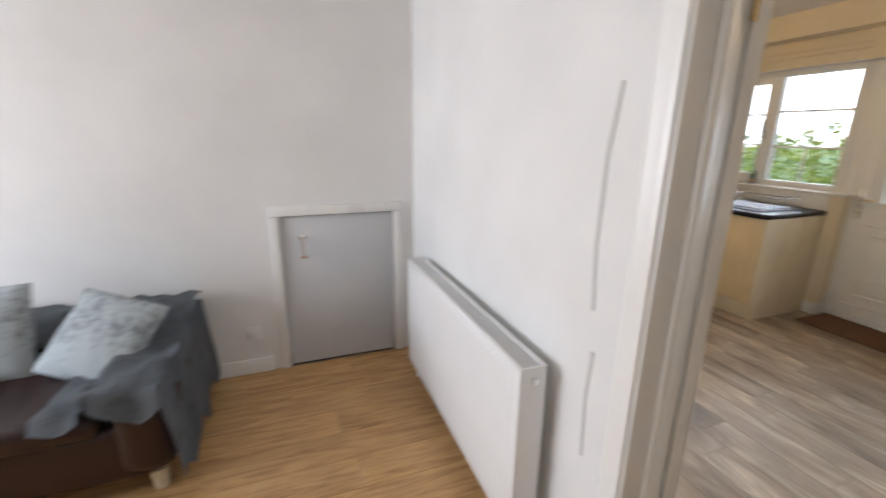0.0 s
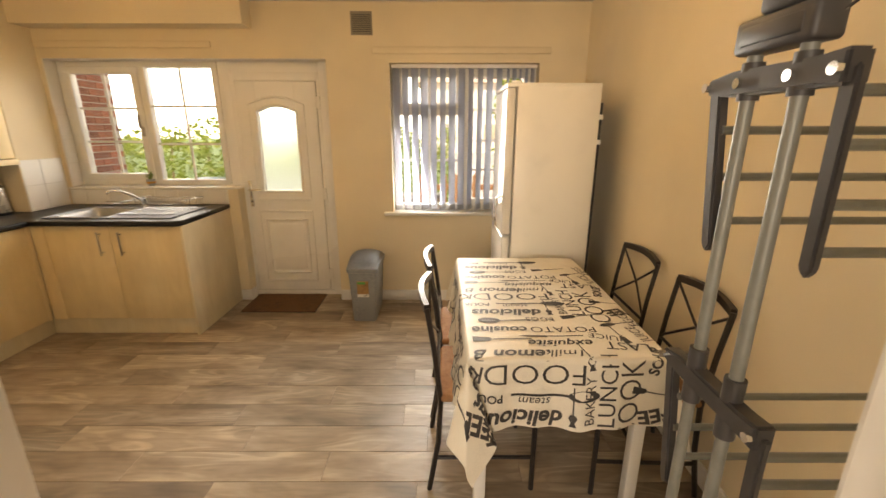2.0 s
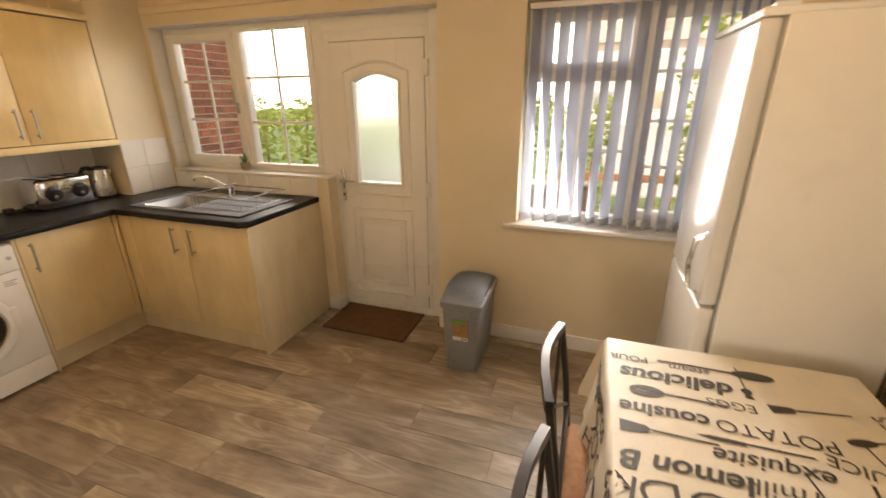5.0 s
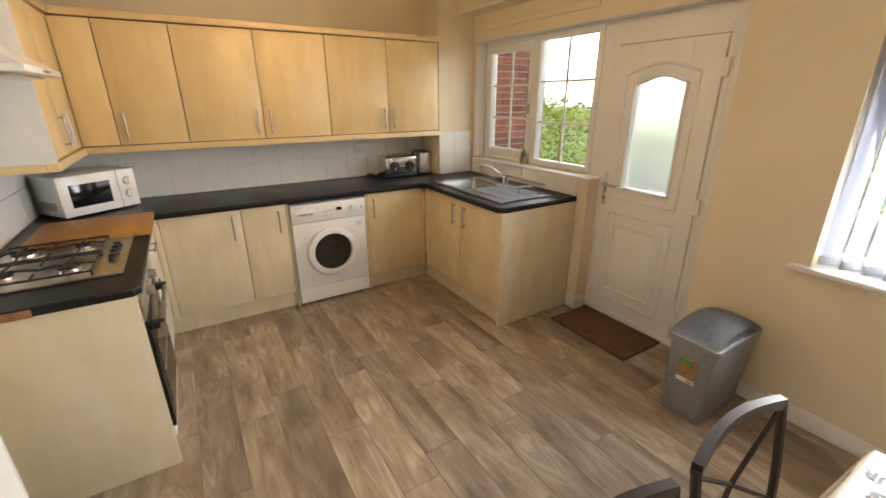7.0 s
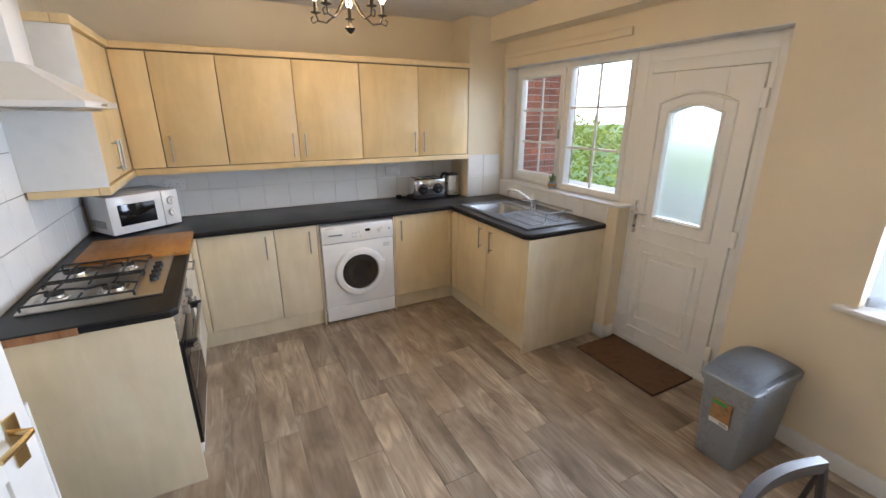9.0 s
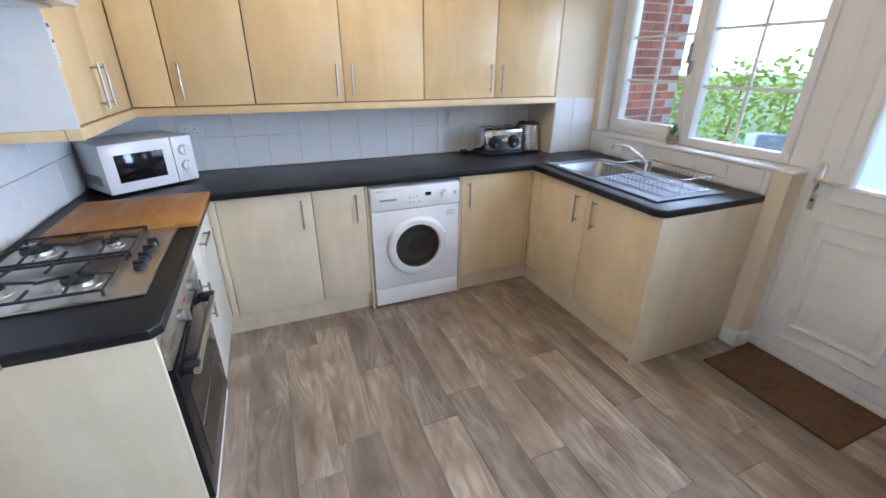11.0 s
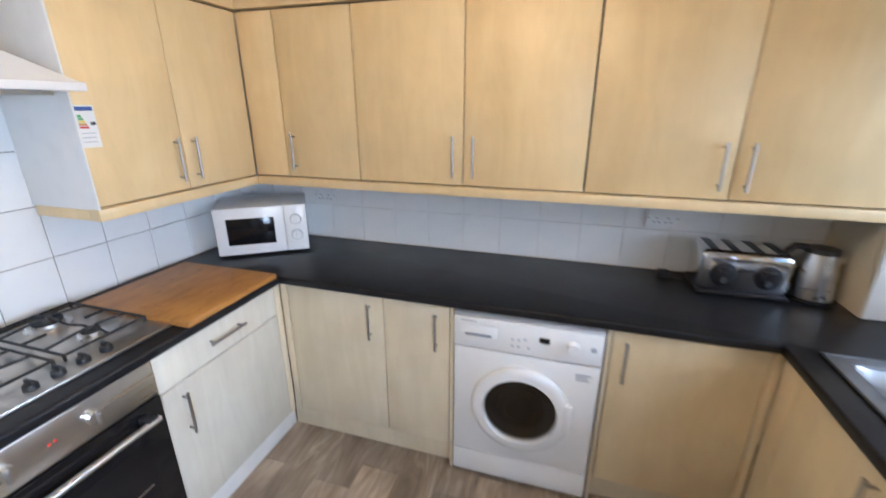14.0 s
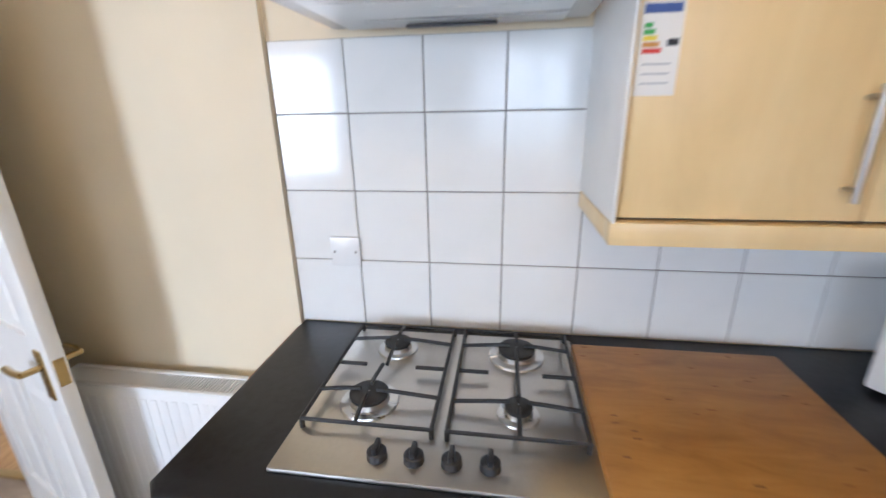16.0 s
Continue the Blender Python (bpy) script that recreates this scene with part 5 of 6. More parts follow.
for rep in range(-1, 2):
    v0 = -hy - 0.06 + rep * 0.635
    for text, u, dv, size, turn, xs, sh, bo in (
            ("FOOD", -0.125, 0.0, 0.118, 180, 1.15, 0, -0.001), ("K", -0.345, 0.0, 0.10, 170, 1.0, 0, 0), ("lemon B", -0.20, 0.085, 0.085, 180, 1.0, 0.25, 0.002), ("1milk", 0.0, 0.09, 0.07, 180, 1.0, 0.3, 0),
            ("exquisite", 0.0, 0.165, 0.07, 180, 1.0, 0.3, 0.001), ("JUICE", 0.185, 0.215, 0.06, 165, 0.9, 0, 0.0), ("POTATO", 0.035, 0.28, 0.068, 180, 1.0, 0, 0),
            ("cousine", -0.225, 0.28, 0.075, 180, 1.0, 0.1, 0.002), ("EGGS", -0.04, 0.375, 0.052, 180, 1.0, 0, 0), ("delicious", -0.17, 0.45, 0.09, 180, 1.0, 0.15, 0.003),
            ("POUR", -0.30, 0.535, 0.045, 180, 1.0, 0, 0.001), ("steam", -0.12, 0.52, 0.05, 180, 1.0, 0.2, 0), ("LUNCH", 0.15, -0.07, 0.09, 90, 1.0, 0, 0), ("BAKERY", 0.083, -0.11, 0.055, 90, 1.0, 0, 0),
            ("COOK", 0.235, -0.12, 0.125, 90, 0.95, 0, -0.001), ("LAST", 0.245, 0.14, 0.085, 172, 0.9, 0, 0), ("SOUP", 0.325, 0.06, 0.055, 75, 1.0, 0, 0.002), ("FEE", 0.335, -0.18, 0.085, 195, 1.0, 0, 0.003),
            ("JUICE", 0.33, 0.24, 0.06, 100, 0.9, 0, 0), ("EGGS", 0.34, 0.38, 0.06, 100, 1.0, 0, 0),
            ("kitchen", -0.43, -0.09, 0.095, 65, 1.0, 0.1, 0.002), ("COOK", -0.50, 0.20, 0.12, 90, 0.95, 0, 0), ("LUNCH", -0.585, 0.24, 0.09, 90, 1.0, 0, 0), ("SOUP", -0.42, 0.26, 0.06, 90, 1.0, 0, 0.002), ("delicious", -0.44, 0.45, 0.075, 90, 1.0, 0.1, 0.002)):
        if -hy - 0.27 < v0 + dv < hy + 0.15:
            printed(text, u, v0 + dv, size, turn, xs, sh, bo)
    for kind, u, dv, length, turn in (("turner", -0.26, 0.197, 0.30, 0), ("knife", -0.04, 0.222, 0.28, 0), ("whisk", -0.21, 0.365, 0.32, 0), ("mill", 0.02, 0.47, 0.22, 90), ("turner", 0.13, 0.405, 0.26, 10),
                                      ("turner", 0.25, 0.225, 0.22, 100), ("spoon", 0.0, 0.545, 0.42, 180), ("mill", 0.075, 0.06, 0.22, 100), ("turner", 0.30, -0.08, 0.22, -10), ("spoon", 0.27, 0.33, 0.26, 15), ("turner", -0.53, -0.04, 0.26, 65)):
        if -hy - 0.27 < v0 + dv < hy + 0.15:
            utensil(kind, u, v0 + dv, length, turn)
printed("FFEE", -hx - 0.12, -hy - 0.19, 0.095, 118, 1.0, 0, 0.003)


def chair(m, label):
    c = thing("dining_chair", m, label, "chair", "chairs round the table")
    w, d, sh, bh = 0.20, 0.20, 0.45, 0.88
    for a in (-1, 1):
        part("back_leg", tube(B(), [(a * w, d + 0.05, 0), (a * w, d + 0.01, 0.25), (a * w, d, sh), (a * w, d + 0.025, 0.68), (a * w, d + 0.055, bh - 0.01)], 0.0115, 8), DARK_METAL, c)
        part("front_leg", tube(B(), [(a * w, -d, 0), (a * w, -d, sh)], 0.0115, 8), DARK_METAL, c)
        part("side_stretcher", tube(B(), [(a * w, -d, 0.17), (a * w, d + 0.02, 0.17)], 0.009, 8), DARK_METAL, c)
    part("stretcher", tube(B(), [(-w, 0, 0.17), (w, 0, 0.17)], 0.009, 8), DARK_METAL, c)
    pts = [(-w + 2 * w * k / 12, d + 0.055 + 0.03 * math.sin(math.pi * k / 12), bh - 0.012 + 0.012 * math.sin(math.pi * k / 12)) for k in range(13)]
    bm = B()
    loops = []
    for k, p in enumerate(pts):
        a, b = Vector(pts[max(0, k - 1)]), Vector(pts[min(12, k + 1)])
        dv = (b - a).normalized()
        n = Vector((-dv.y, dv.x, 0)) * 0.011
        up = Vector((0, 0, 0.016))
        loops.append([bm.verts.new(Vector(p) + s * n + t * up) for s, t in ((-1, -1), (1, -1), (1, 1), (-1, 1))])
    for a, b in zip(loops, loops[1:]):
        for k in range(4):
            bm.faces.new((a[k], a[(k + 1) % 4], b[(k + 1) % 4], b[k]))
    bm.faces.new(loops[0][::-1]), bm.faces.new(loops[-1])
    part("top_rail", bm, DARK_METAL, c)
    part("lower_rail", tube(B(), [(-w, d + 0.01, 0.56), (w, d + 0.01, 0.56)], 0.008, 8), DARK_METAL, c)
    for a in (-1, 1):
        part("cross_bar", tube(B(), [(a * w, d + 0.055, bh - 0.03), (0, d + 0.05, 0.71), (-a * w, d + 0.012, 0.57)], 0.0065, 6), DARK_METAL, c)
    bm = box(B(), -w - 0.012, -d - 0.01, sh, w + 0.012, d + 0.005, sh + 0.035, 0.014, 3)
    part("seat", bm, FENCE, c)
    return c


first = chair(pose(3.785, 1.395, 0, 0, 0, 90), "dark metal dining chair with a crossed back tucked under the table")
copy_thing(first, pose(3.785, 1.875, 0, 0, 0, 90))
far_side = copy_thing(first, pose(4.45, 1.365, 0, 0, 0, -92))
copy_thing(first, pose(4.45, 1.945, 0, 0, 0, -90))

# ---- bin and mat ----
bn = thing("kitchen_bin", pose(2.947, 3.07, 0), "grey plastic kitchen bin with a domed lid and a paper label", "bin")


def rounded_ring(bm, wx, wy, z, r, n=5):
    ring = []
    for sx, sy, a0 in ((1, 1, 0), (-1, 1, 90), (-1, -1, 180), (1, -1, 270)):
        for k in range(n + 1):
            t = radians(a0 + 90 * k / n)
            ring.append(bm.verts.new((sx * (wx - r) + r * math.cos(t), sy * (wy - r) + r * math.sin(t), z)))
    return ring


def stacked(bm, rings):
    for a, b in zip(rings, rings[1:]):
        for k in range(len(a)):
            bm.faces.new((a[k], a[(k + 1) % len(a)], b[(k + 1) % len(a)], b[k]))
    bm.faces.new(rings[0][::-1]), bm.faces.new(rings[-1])
    return bm


bm = B()
part("bin_body", stacked(bm, [rounded_ring(bm, wx, wy, z, 0.022) for wx, wy, z in ((0.088, 0.186, 0), (0.094, 0.192, 0.008), (0.116, 0.212, 0.445))]), BIN_GREY, bn, smooth=50)
bm = B()
part("bin_rim", stacked(bm, [rounded_ring(bm, wx, wy, z, 0.026) for wx, wy, z in ((0.117, 0.213, 0.430), (0.126, 0.222, 0.434), (0.128, 0.224, 0.468), (0.122, 0.218, 0.474))]), BIN_GREY, bn, smooth=40)
bm = B()
rows = []
for j in range(15):
    v = -1 + 2 * j / 14
    rows.append([bm.verts.new((u * 0.119, v * 0.213, 0.476 + 0.072 * (1 - abs(v + 0.0) ** 2.4) * (1 - 0.35 * u * u) + 0.010 * (1 - abs(u) ** 6) - (0.014 * (1 - abs(u)) if j == 0 else 0))) for u in [-1 + 2 * i / 10 for i in range(11)]])
for a, b in zip(rows, rows[1:]):
    for k in range(10):
        bm.faces.new((a[k], a[k + 1], b[k + 1], b[k]))
bmesh.ops.solidify(bm, geom=list(bm.faces), thickness=0.006)
part("bin_lid", bm, BIN_GREY, bn, smooth=50)
for x in (-0.122, 0.122):
    part("lid_catch", box(B(), x - 0.005, -0.13, 0.470, x + 0.005, 0.02, 0.482, 0.004), PALE_GREY, bn)
    part("hinge_hole", rod(B(), (x * 1.045, -0.15, 0.452), (x * 1.052, -0.15, 0.452), 0.006, 12), BLACK, bn)
lab = part("paper_label", box(B(), -0.046, -0.1975, 0.20, 0.046, -0.186, 0.335), KRAFT, bn, "brown and white paper label")
lab.rotation_euler = (radians(2.6), 0, 0)
lab.location = (0, -0.004, 0.035)
part("label_strip", box(B(), -0.046, -0.1985, 0.20, 0.046, -0.1976, 0.225), LABEL_PAPER, lab)
part("label_mark", box(B(), -0.042, -0.1985, 0.312, 0.02, -0.1976, 0.331), GREEN, lab)
for k in range(9):
    part("barcode_bar", box(B(), 0.005 + k * 0.004, -0.1992, 0.204, 0.0065 + k * 0.004, -0.1986, 0.221), BLACK, lab)
mat = thing("door_mat", pose(2.155, 3.255, 0), "worn brown coir door mat inside the back door", "door mat")
part("mat_backing", box(B(), -0.325, -0.2, 0.001, 0.325, 0.2, 0.006), BLACK, mat)
bm = B()
nx, ny = 56, 34
gv = [[bm.verts.new((-0.322 + 0.644 * i / nx, -0.197 + 0.394 * j / ny, 0.012 + 0.004 * random.random())) for i in range(nx + 1)] for j in range(ny + 1)]
for j in range(ny):
    for i in range(nx):
        bm.faces.new((gv[j][i], gv[j][i + 1], gv[j + 1][i + 1], gv[j + 1][i]))
edge = [e for e in bm.edges if e.is_boundary]
ex = bmesh.ops.extrude_edge_only(bm, edges=edge)
for v in [g for g in ex["geom"] if isinstance(g, bmesh.types.BMVert)]:
    v.co.z = 0.005
part("coir_surface", bm, COIR, mat, smooth=None)

# ---- clothes airer ----
ai = thing("clothes_airer", pose(4.015, 0.103, 0), "tall folded clothes airer with grey tubes and dark plastic joints", "clothes airer")


def hanging_arm(name, x, tops, bottoms, half):
    """A flat arm that hangs from a joint, rounded at its foot."""
    (y0, y1, zt), (y2, y3, zb) = tops, bottoms
    foot = [(y3 + (y2 - y3) * k / 6, zb - 0.012 * math.sin(math.pi * k / 6)) for k in range(7)]
    bm = prism(B(), [(y0, zt), (y1, zt)] + foot, x - half, x + half, "YZ")
    bmesh.ops.bevel(bm, geom=list(bm.edges), offset=0.003, segments=2, affect="EDGES")
    return part(name, bm, DARK_GREY, ai)


for x in (0.0, 0.58):
    for y in (0.131, 0.219):
        part("post", tube(B(), [(x, y, 0.03), (x, y, 1.64)], 0.0095, 12), ALUMINIUM, ai)
        for z0, z1, r in ((1.574, 1.623, 0.0135), (1.092, 1.190, 0.0145)):
            part("post_collar", rod(B(), (x, y, z0), (x, y, z1), r, 14), DARK_GREY, ai)
        part("bolt", rod(B(), (x - 0.016, y, 1.597), (x - 0.021, y, 1.597), 0.007, 12), CHROME, ai)
    for z, name in ((1.597, "top_joint"), (1.140, "middle_joint")):
        bm = prism(B(), [(0.062, z - 0.018), (0.100, z - 0.016), (0.240, z - 0.017), (0.296, z - 0.010), (0.296, z + 0.010), (0.240, z + 0.018), (0.100, z + 0.017), (0.062, z + 0.021)], x - 0.015, x + 0.015, "YZ")
        bmesh.ops.bevel(bm, geom=list(bm.edges), offset=0.004, segments=2, affect="EDGES")
        part(name, bm, DARK_GREY, ai)
        for y in (0.070, 0.288):
            part("bolt", rod(B(), (x - 0.015, y, z), (x - 0.022, y, z), 0.007, 12), CHROME, ai)
    bm = box(B(), x - 0.020, 0.108, 1.632, x + 0.020, 0.240, 1.676, 0.007, 3)
    box(bm, x - 0.0225, 0.122, 1.642, x + 0.0225, 0.226, 1.666, 0.004)
    part("top_block", bm, DARK_GREY, ai)
    part("hook", box(B(), x - 0.018, 0.150, 1.676, x + 0.020, 0.205, 1.775, 0.008, 3), DARK_GREY, ai)
    part("hook_arm", tube(B(), [(x + 0.010, 0.150, 1.755), (x + 0.012, 0.115, 1.738), (x + 0.012, 0.085, 1.716), (x + 0.012, 0.070, 1.722)], 0.014, 10), DARK_GREY, ai)
    for k in range(5):
        part("hook_tooth", box(B(), x + 0.004, 0.100 + k * 0.011, 1.742 + k * 0.0055, x + 0.020, 0.106 + k * 0.011, 1.752 + k * 0.0055, 0.001), DARK_GREY, ai)
    part("hook_spring", tube(B(), [(x + 0.012, 0.075, 1.722), (x + 0.012, 0.066, 1.70), (x + 0.012, 0.085, 1.672), (x + 0.012, 0.108, 1.662)], 0.0022, 6), CHROME, ai)
    part("foot", box(B(), x - 0.03, 0.03, 0.0, x + 0.03, 0.32, 0.04, 0.012, 3), DARK_GREY, ai)
    for z in (1.597, 1.140):
        hanging_arm("wing_arm", x, (0.055, 0.078, z + 0.004), (0.053, 0.073, z - 0.216), 0.006)
        hanging_arm("wing_arm", x, (0.272, 0.296, z + 0.002), (0.232, 0.254, z - 0.235), 0.008)
for y, zs_ in ((0.262, (1.535, 1.465, 1.395)), (0.250, (1.075, 1.01, 0.945)), (0.062, (1.575, 1.52, 1.455, 1.40, 1.115, 1.07, 1.0, 0.945)), (0.175, (0.62, 0.30, 0.12))):
    for z in zs_:
        part("rail", tube(B(), [(0.0, y, z), (0.58, y, z)], 0.0065, 8), ALUMINIUM, ai)

# ---- radiators ----


def radiator(m, w, h, label, z0=0.12):
    r = thing("radiator", m, label, "radiator")
    d = 0.14
    for y in (-d, -0.060):
        sheet_panel = part("panel", box(B(), 0, y, z0, w, y + 0.012, z0 + h, 0.005), WHITE_PLASTIC, r)
        if y == -d:
            rib_me = mesh_of("panel_rib", box(B(), 0, y - 0.0016, z0 + 0.035, 0.019, y + 0.002, z0 + h - 0.035, 0.0016, 1), WHITE_PLASTIC, 35)
            for k in range(int((w - 0.07) / 0.035) + 1):
                piece("panel_rib", rib_me, sheet_panel, (0.03 + k * 0.035, 0, 0))
    for x in (0, w - 0.006):
        part("end_cover", box(B(), x - 0.002, -d - 0.003, z0 + 0.01, x + 0.008, -0.044, z0 + h + 0.006, 0.003), WHITE_PLASTIC, r)
    gr = part("top_frame", box(B(), 0, -d - 0.003, z0 + h - 0.002, w, -d + 0.012, z0 + h + 0.006, 0.002), WHITE_PLASTIC, r)
    part("top_frame", box(B(), 0, -0.062, z0 + h - 0.002, w, -0.044, z0 + h + 0.006, 0.002), WHITE_PLASTIC, r)
    n = int(w / 0.011)
    bm = B()
    for k in range(n):
        x = 0.008 + k * (w - 0.016) / n
        box(bm, x, -d + 0.012, z0 + h - 0.002, x + 0.004, -0.062, z0 + h + 0.003)
    tagged(part("top_grille", bm, WHITE_PLASTIC, r, smooth=None), kind="stuff")
    part("valve", rod(B(), (w + 0.001, -0.09, z0 + h - 0.04), (w + 0.014, -0.09, z0 + h - 0.04), 0.012, 16), CHROME, r)
    for x in (0.15, w - 0.15):
        part("wall_bracket", box(B(), x, -0.050, z0 + 0.05, x + 0.04, 0.0, z0 + h - 0.05), WHITE_PLASTIC, r)
    for x in (0.02, w - 0.03):
        part("pipe", tube(B(), [(x, -0.09, z0 + 0.03), (x, -0.09, 0.0)], 0.008, 10), WHITE_PLASTIC, r)
    return r


radiator(pose(2.71, 0.022, 0, 0, 0, 180), 0.63, 0.60, "white double panel radiator under the wall beside the worktop")
radiator(pose(1.56, LT, 0), 1.28, 0.66, "white double panel radiator beside the living room door")

# ---- living room ----
cd = thing("cupboard_door", pose(XL, -0.04, 0), "pale grey painted low cupboard door in a white frame", "cupboard door")
part("door_leaf", box(B(), -0.03, -0.925, 0.012, -0.004, -0.235, 1.0, 0.003), GREY_PAINT, cd)
for s in ((-0.01, -0.985, 0, 0.018, -0.93, 1.005), (-0.01, -0.23, 0, 0.018, -0.175, 1.005), (-0.01, -0.985, 1.006, 0.020, -0.175, 1.065)):
    part("frame_board", box(B(), *s, bevel=0.004), GLOSS, cd)
pull = part("handle", tube(B(), [(-0.004, -0.80, 0.86), (0.03, -0.80, 0.855), (0.032, -0.80, 0.76), (-0.004, -0.80, 0.755)], 0.008, 10), CHROME, cd)
for z in (0.87, 0.745):
    part("handle_rose", box(B(), -0.004, -0.82, z - 0.012, 0.003, -0.78, z + 0.012, 0.003), CHROME, pull)


def socket(m, label, double=True, switch=True):
    s = thing("wall_socket", m, label, "socket")
    w = 0.073 if double else 0.043
    part("plate", box(B(), -w, -0.010, -0.043, w, 0, 0.043, 0.004), WHITE_PLASTIC, s)
    if switch:
        for x in (-0.055, 0.055) if double else (0.02,):
            part("rocker", box(B(), x - 0.008, -0.013, 0.012, x + 0.008, -0.009, 0.030, 0.002), WHITE_PLASTIC, s)
        for x in (-0.025, 0.025) if double else (-0.01,):
            for dx, dz in ((-0.011, -0.02), (0.011, -0.02), (0, 0.0)):
                part("pin_slot", box(B(), x + dx - 0.003, -0.0105, dz - 0.003, x + dx + 0.003, -0.0098, dz + 0.003), DARK_GREY, s)
    for x in (-w + 0.012, w - 0.012):
        part("screw", rod(B(), (x, -0.009, 0), (x, -0.0112, 0), 0.004, 10), NICKEL, s)
    return s


socket(pose(0.012, 2.31, 1.165, 0, 0, 90), "white double wall socket above the toaster")
socket(pose(0.012, 0.52, 1.165, 0, 0, 90), "white double wall socket beside the microwave")
socket(pose(1.751, 0.012, 1.135, 0, 0, 180), "white blank wall plate on the tiles above the hob", False, False)
socket(pose(XL, -1.172, 0.275, 0, 0, 90), "white wall socket in the living room above the skirting", False)
pg = thing("plug", pose(0.10, 2.335, WT1), "black mains plug with its lead lying on the worktop", "plug")
part("plug_body", box(B(), -0.022, -0.025, 0.0, 0.022, 0.025, 0.035, 0.008), BLACK, pg)
part("lead", tube(B(), [(0.0, 0.02, 0.012), (0.01, 0.06, 0.006), (0.03, 0.10, 0.006), (0.02, 0.15, 0.006)], 0.0035, 8), BLACK, pg)

sofa = thing("sofa", pose(XL + 0.03, -2.12, 0), "dark red leather sofa covered with slate blue throws", "sofa")


def fold_sheet(name, xs_, ys_, height, label):
    """A crumpled cloth over a given shape."""
    bm = B()
    g = [[bm.verts.new((x + 0.010 * math.sin(y * 41 + x * 13), y + 0.008 * math.sin(x * 33), height(x, y) + 0.010 * math.sin(x * 21 + y * 29) + 0.008 * math.sin(y * 53 - x * 17))) for x in xs_] for y in ys_]
    for a, b in zip(g, g[1:]):
        for k in range(len(xs_) - 1):
            bm.faces.new((a[k], a[k + 1], b[k + 1], b[k]))
    bmesh.ops.solidify(bm, geom=list(bm.faces), thickness=0.012)
    return part(name, bm, THROW, sofa, label, smooth=80)


def steps(a, b, n):
    return [a + (b - a) * k / n for k in range(n + 1)]


part("base", box(B(), 0.02, -0.9, 0.09, 0.86, 0.60, 0.36, 0.05, 4), LEATHER, sofa)
part("backrest", box(B(), 0.0, -0.9, 0.30, 0.22, 0.66, 0.60, 0.08, 5), LEATHER, sofa)
part("armrest", box(B(), 0.02, 0.46, 0.10, 0.88, 0.70, 0.50, 0.10, 6), LEATHER, sofa)
part("seat_cushion", box(B(), 0.2, -0.88, 0.33, 0.90, 0.46, 0.45, 0.05, 4), LEATHER, sofa)
fold_sheet("back_throw", steps(-0.0, 0.34, 16), steps(-0.9, 0.70, 40), lambda x, y: 0.625 - 0.10 * max(0, x - 0.20) / 0.14 - 0.04 * (1 - math.sin(min(1, x / 0.1) * 1.57)), "slate blue throw over the sofa back")
fold_sheet("arm_throw", steps(0.03, 0.90, 28) + [0.912, 0.924, 0.93, 0.936, 0.942], [0.28, 0.32, 0.36, 0.39, 0.42, 0.44, 0.46, 0.49, 0.54, 0.58, 0.62, 0.66, 0.69, 0.71, 0.715, 0.72, 0.725, 0.73, 0.735],
           lambda x, y: (0.47 if y < 0.43 else 0.535) - (0.44 + 0.05 * math.sin(x * 19)) * min(1, max(0, y - 0.69) / 0.045) - (0.09 + 0.03 * math.sin(y * 23)) * min(1, max(0, x - 0.90) / 0.04) * (1 if 0.44 < y < 0.70 else 0.3) + 0.06 * max(0, 0.35 - x), "slate blue throw over the sofa arm")
fold_sheet("seat_throw", steps(0.30, 0.93, 24), steps(-0.9, 0.0, 28), lambda x, y: 0.475 - 0.36 * max(0, x - 0.905) / 0.025, "slate blue throw over the sofa seat")
for x, y in ((0.10, 0.60), (0.80, 0.60), (0.10, -0.82), (0.80, -0.82)):
    part("foot", rod(B(), (x, y, 0), (x, y, 0.10), 0.026, 14, 0.036), PALE_MAPLE, sofa)


def cushion(m, mat, label, s=0.42, t=0.15):
    bm = B()
    n = 14
    for sg in (1, -1):
        g = [[bm.verts.new(((2 * i / n - 1) * s / 2, (2 * j / n - 1) * s / 2, sg * t / 2 * (max(0, (1 - (2 * i / n - 1) ** 2) * (1 - (2 * j / n - 1) ** 2)) ** 0.45) + 0.004 * math.sin(i * 2.1 + j))) for i in range(n + 1)] for j in range(n + 1)]
        for j in range(n):
            for i in range(n):
                bm.faces.new((g[j][i], g[j][i + 1], g[j + 1][i + 1], g[j + 1][i]))
    bmesh.ops.remove_doubles(bm, verts=bm.verts, dist=0.004)
    return whole("cushion", bm, mat, label, "cushion", m, "sofa cushions", smooth=80)


cushion(pose(XL + 0.50, -1.74, 0.585, 46, 12, 66), CUSHION, "pale grey-green cushion leaning on the sofa", 0.40, 0.13)
cushion(pose(XL + 0.42, -2.22, 0.62, 66, -4, 88), CUSHION, "pale grey woven cushion leaning on the sofa back", 0.42, 0.14)

# ---- wall and ceiling fittings ----
vt = thing("wall_vent", pose(2.95, YA, 2.345), "brown slatted wall vent high on the garden wall", "vent")
part("vent_frame", frame_bar(B(), -0.085, -0.085, 0.085, 0.085, -0.012, 0.0, 0.012, 0.002), CARCASS, vt)
part("backing", box(B(), -0.08, -0.004, -0.08, 0.08, -0.001, 0.08), BLACK, vt)
for k in range(10):
    part("slat", box(B(), -0.075, -0.012, -0.07 + k * 0.0148, 0.075, -0.004, -0.062 + k * 0.0148), CARCASS, vt)


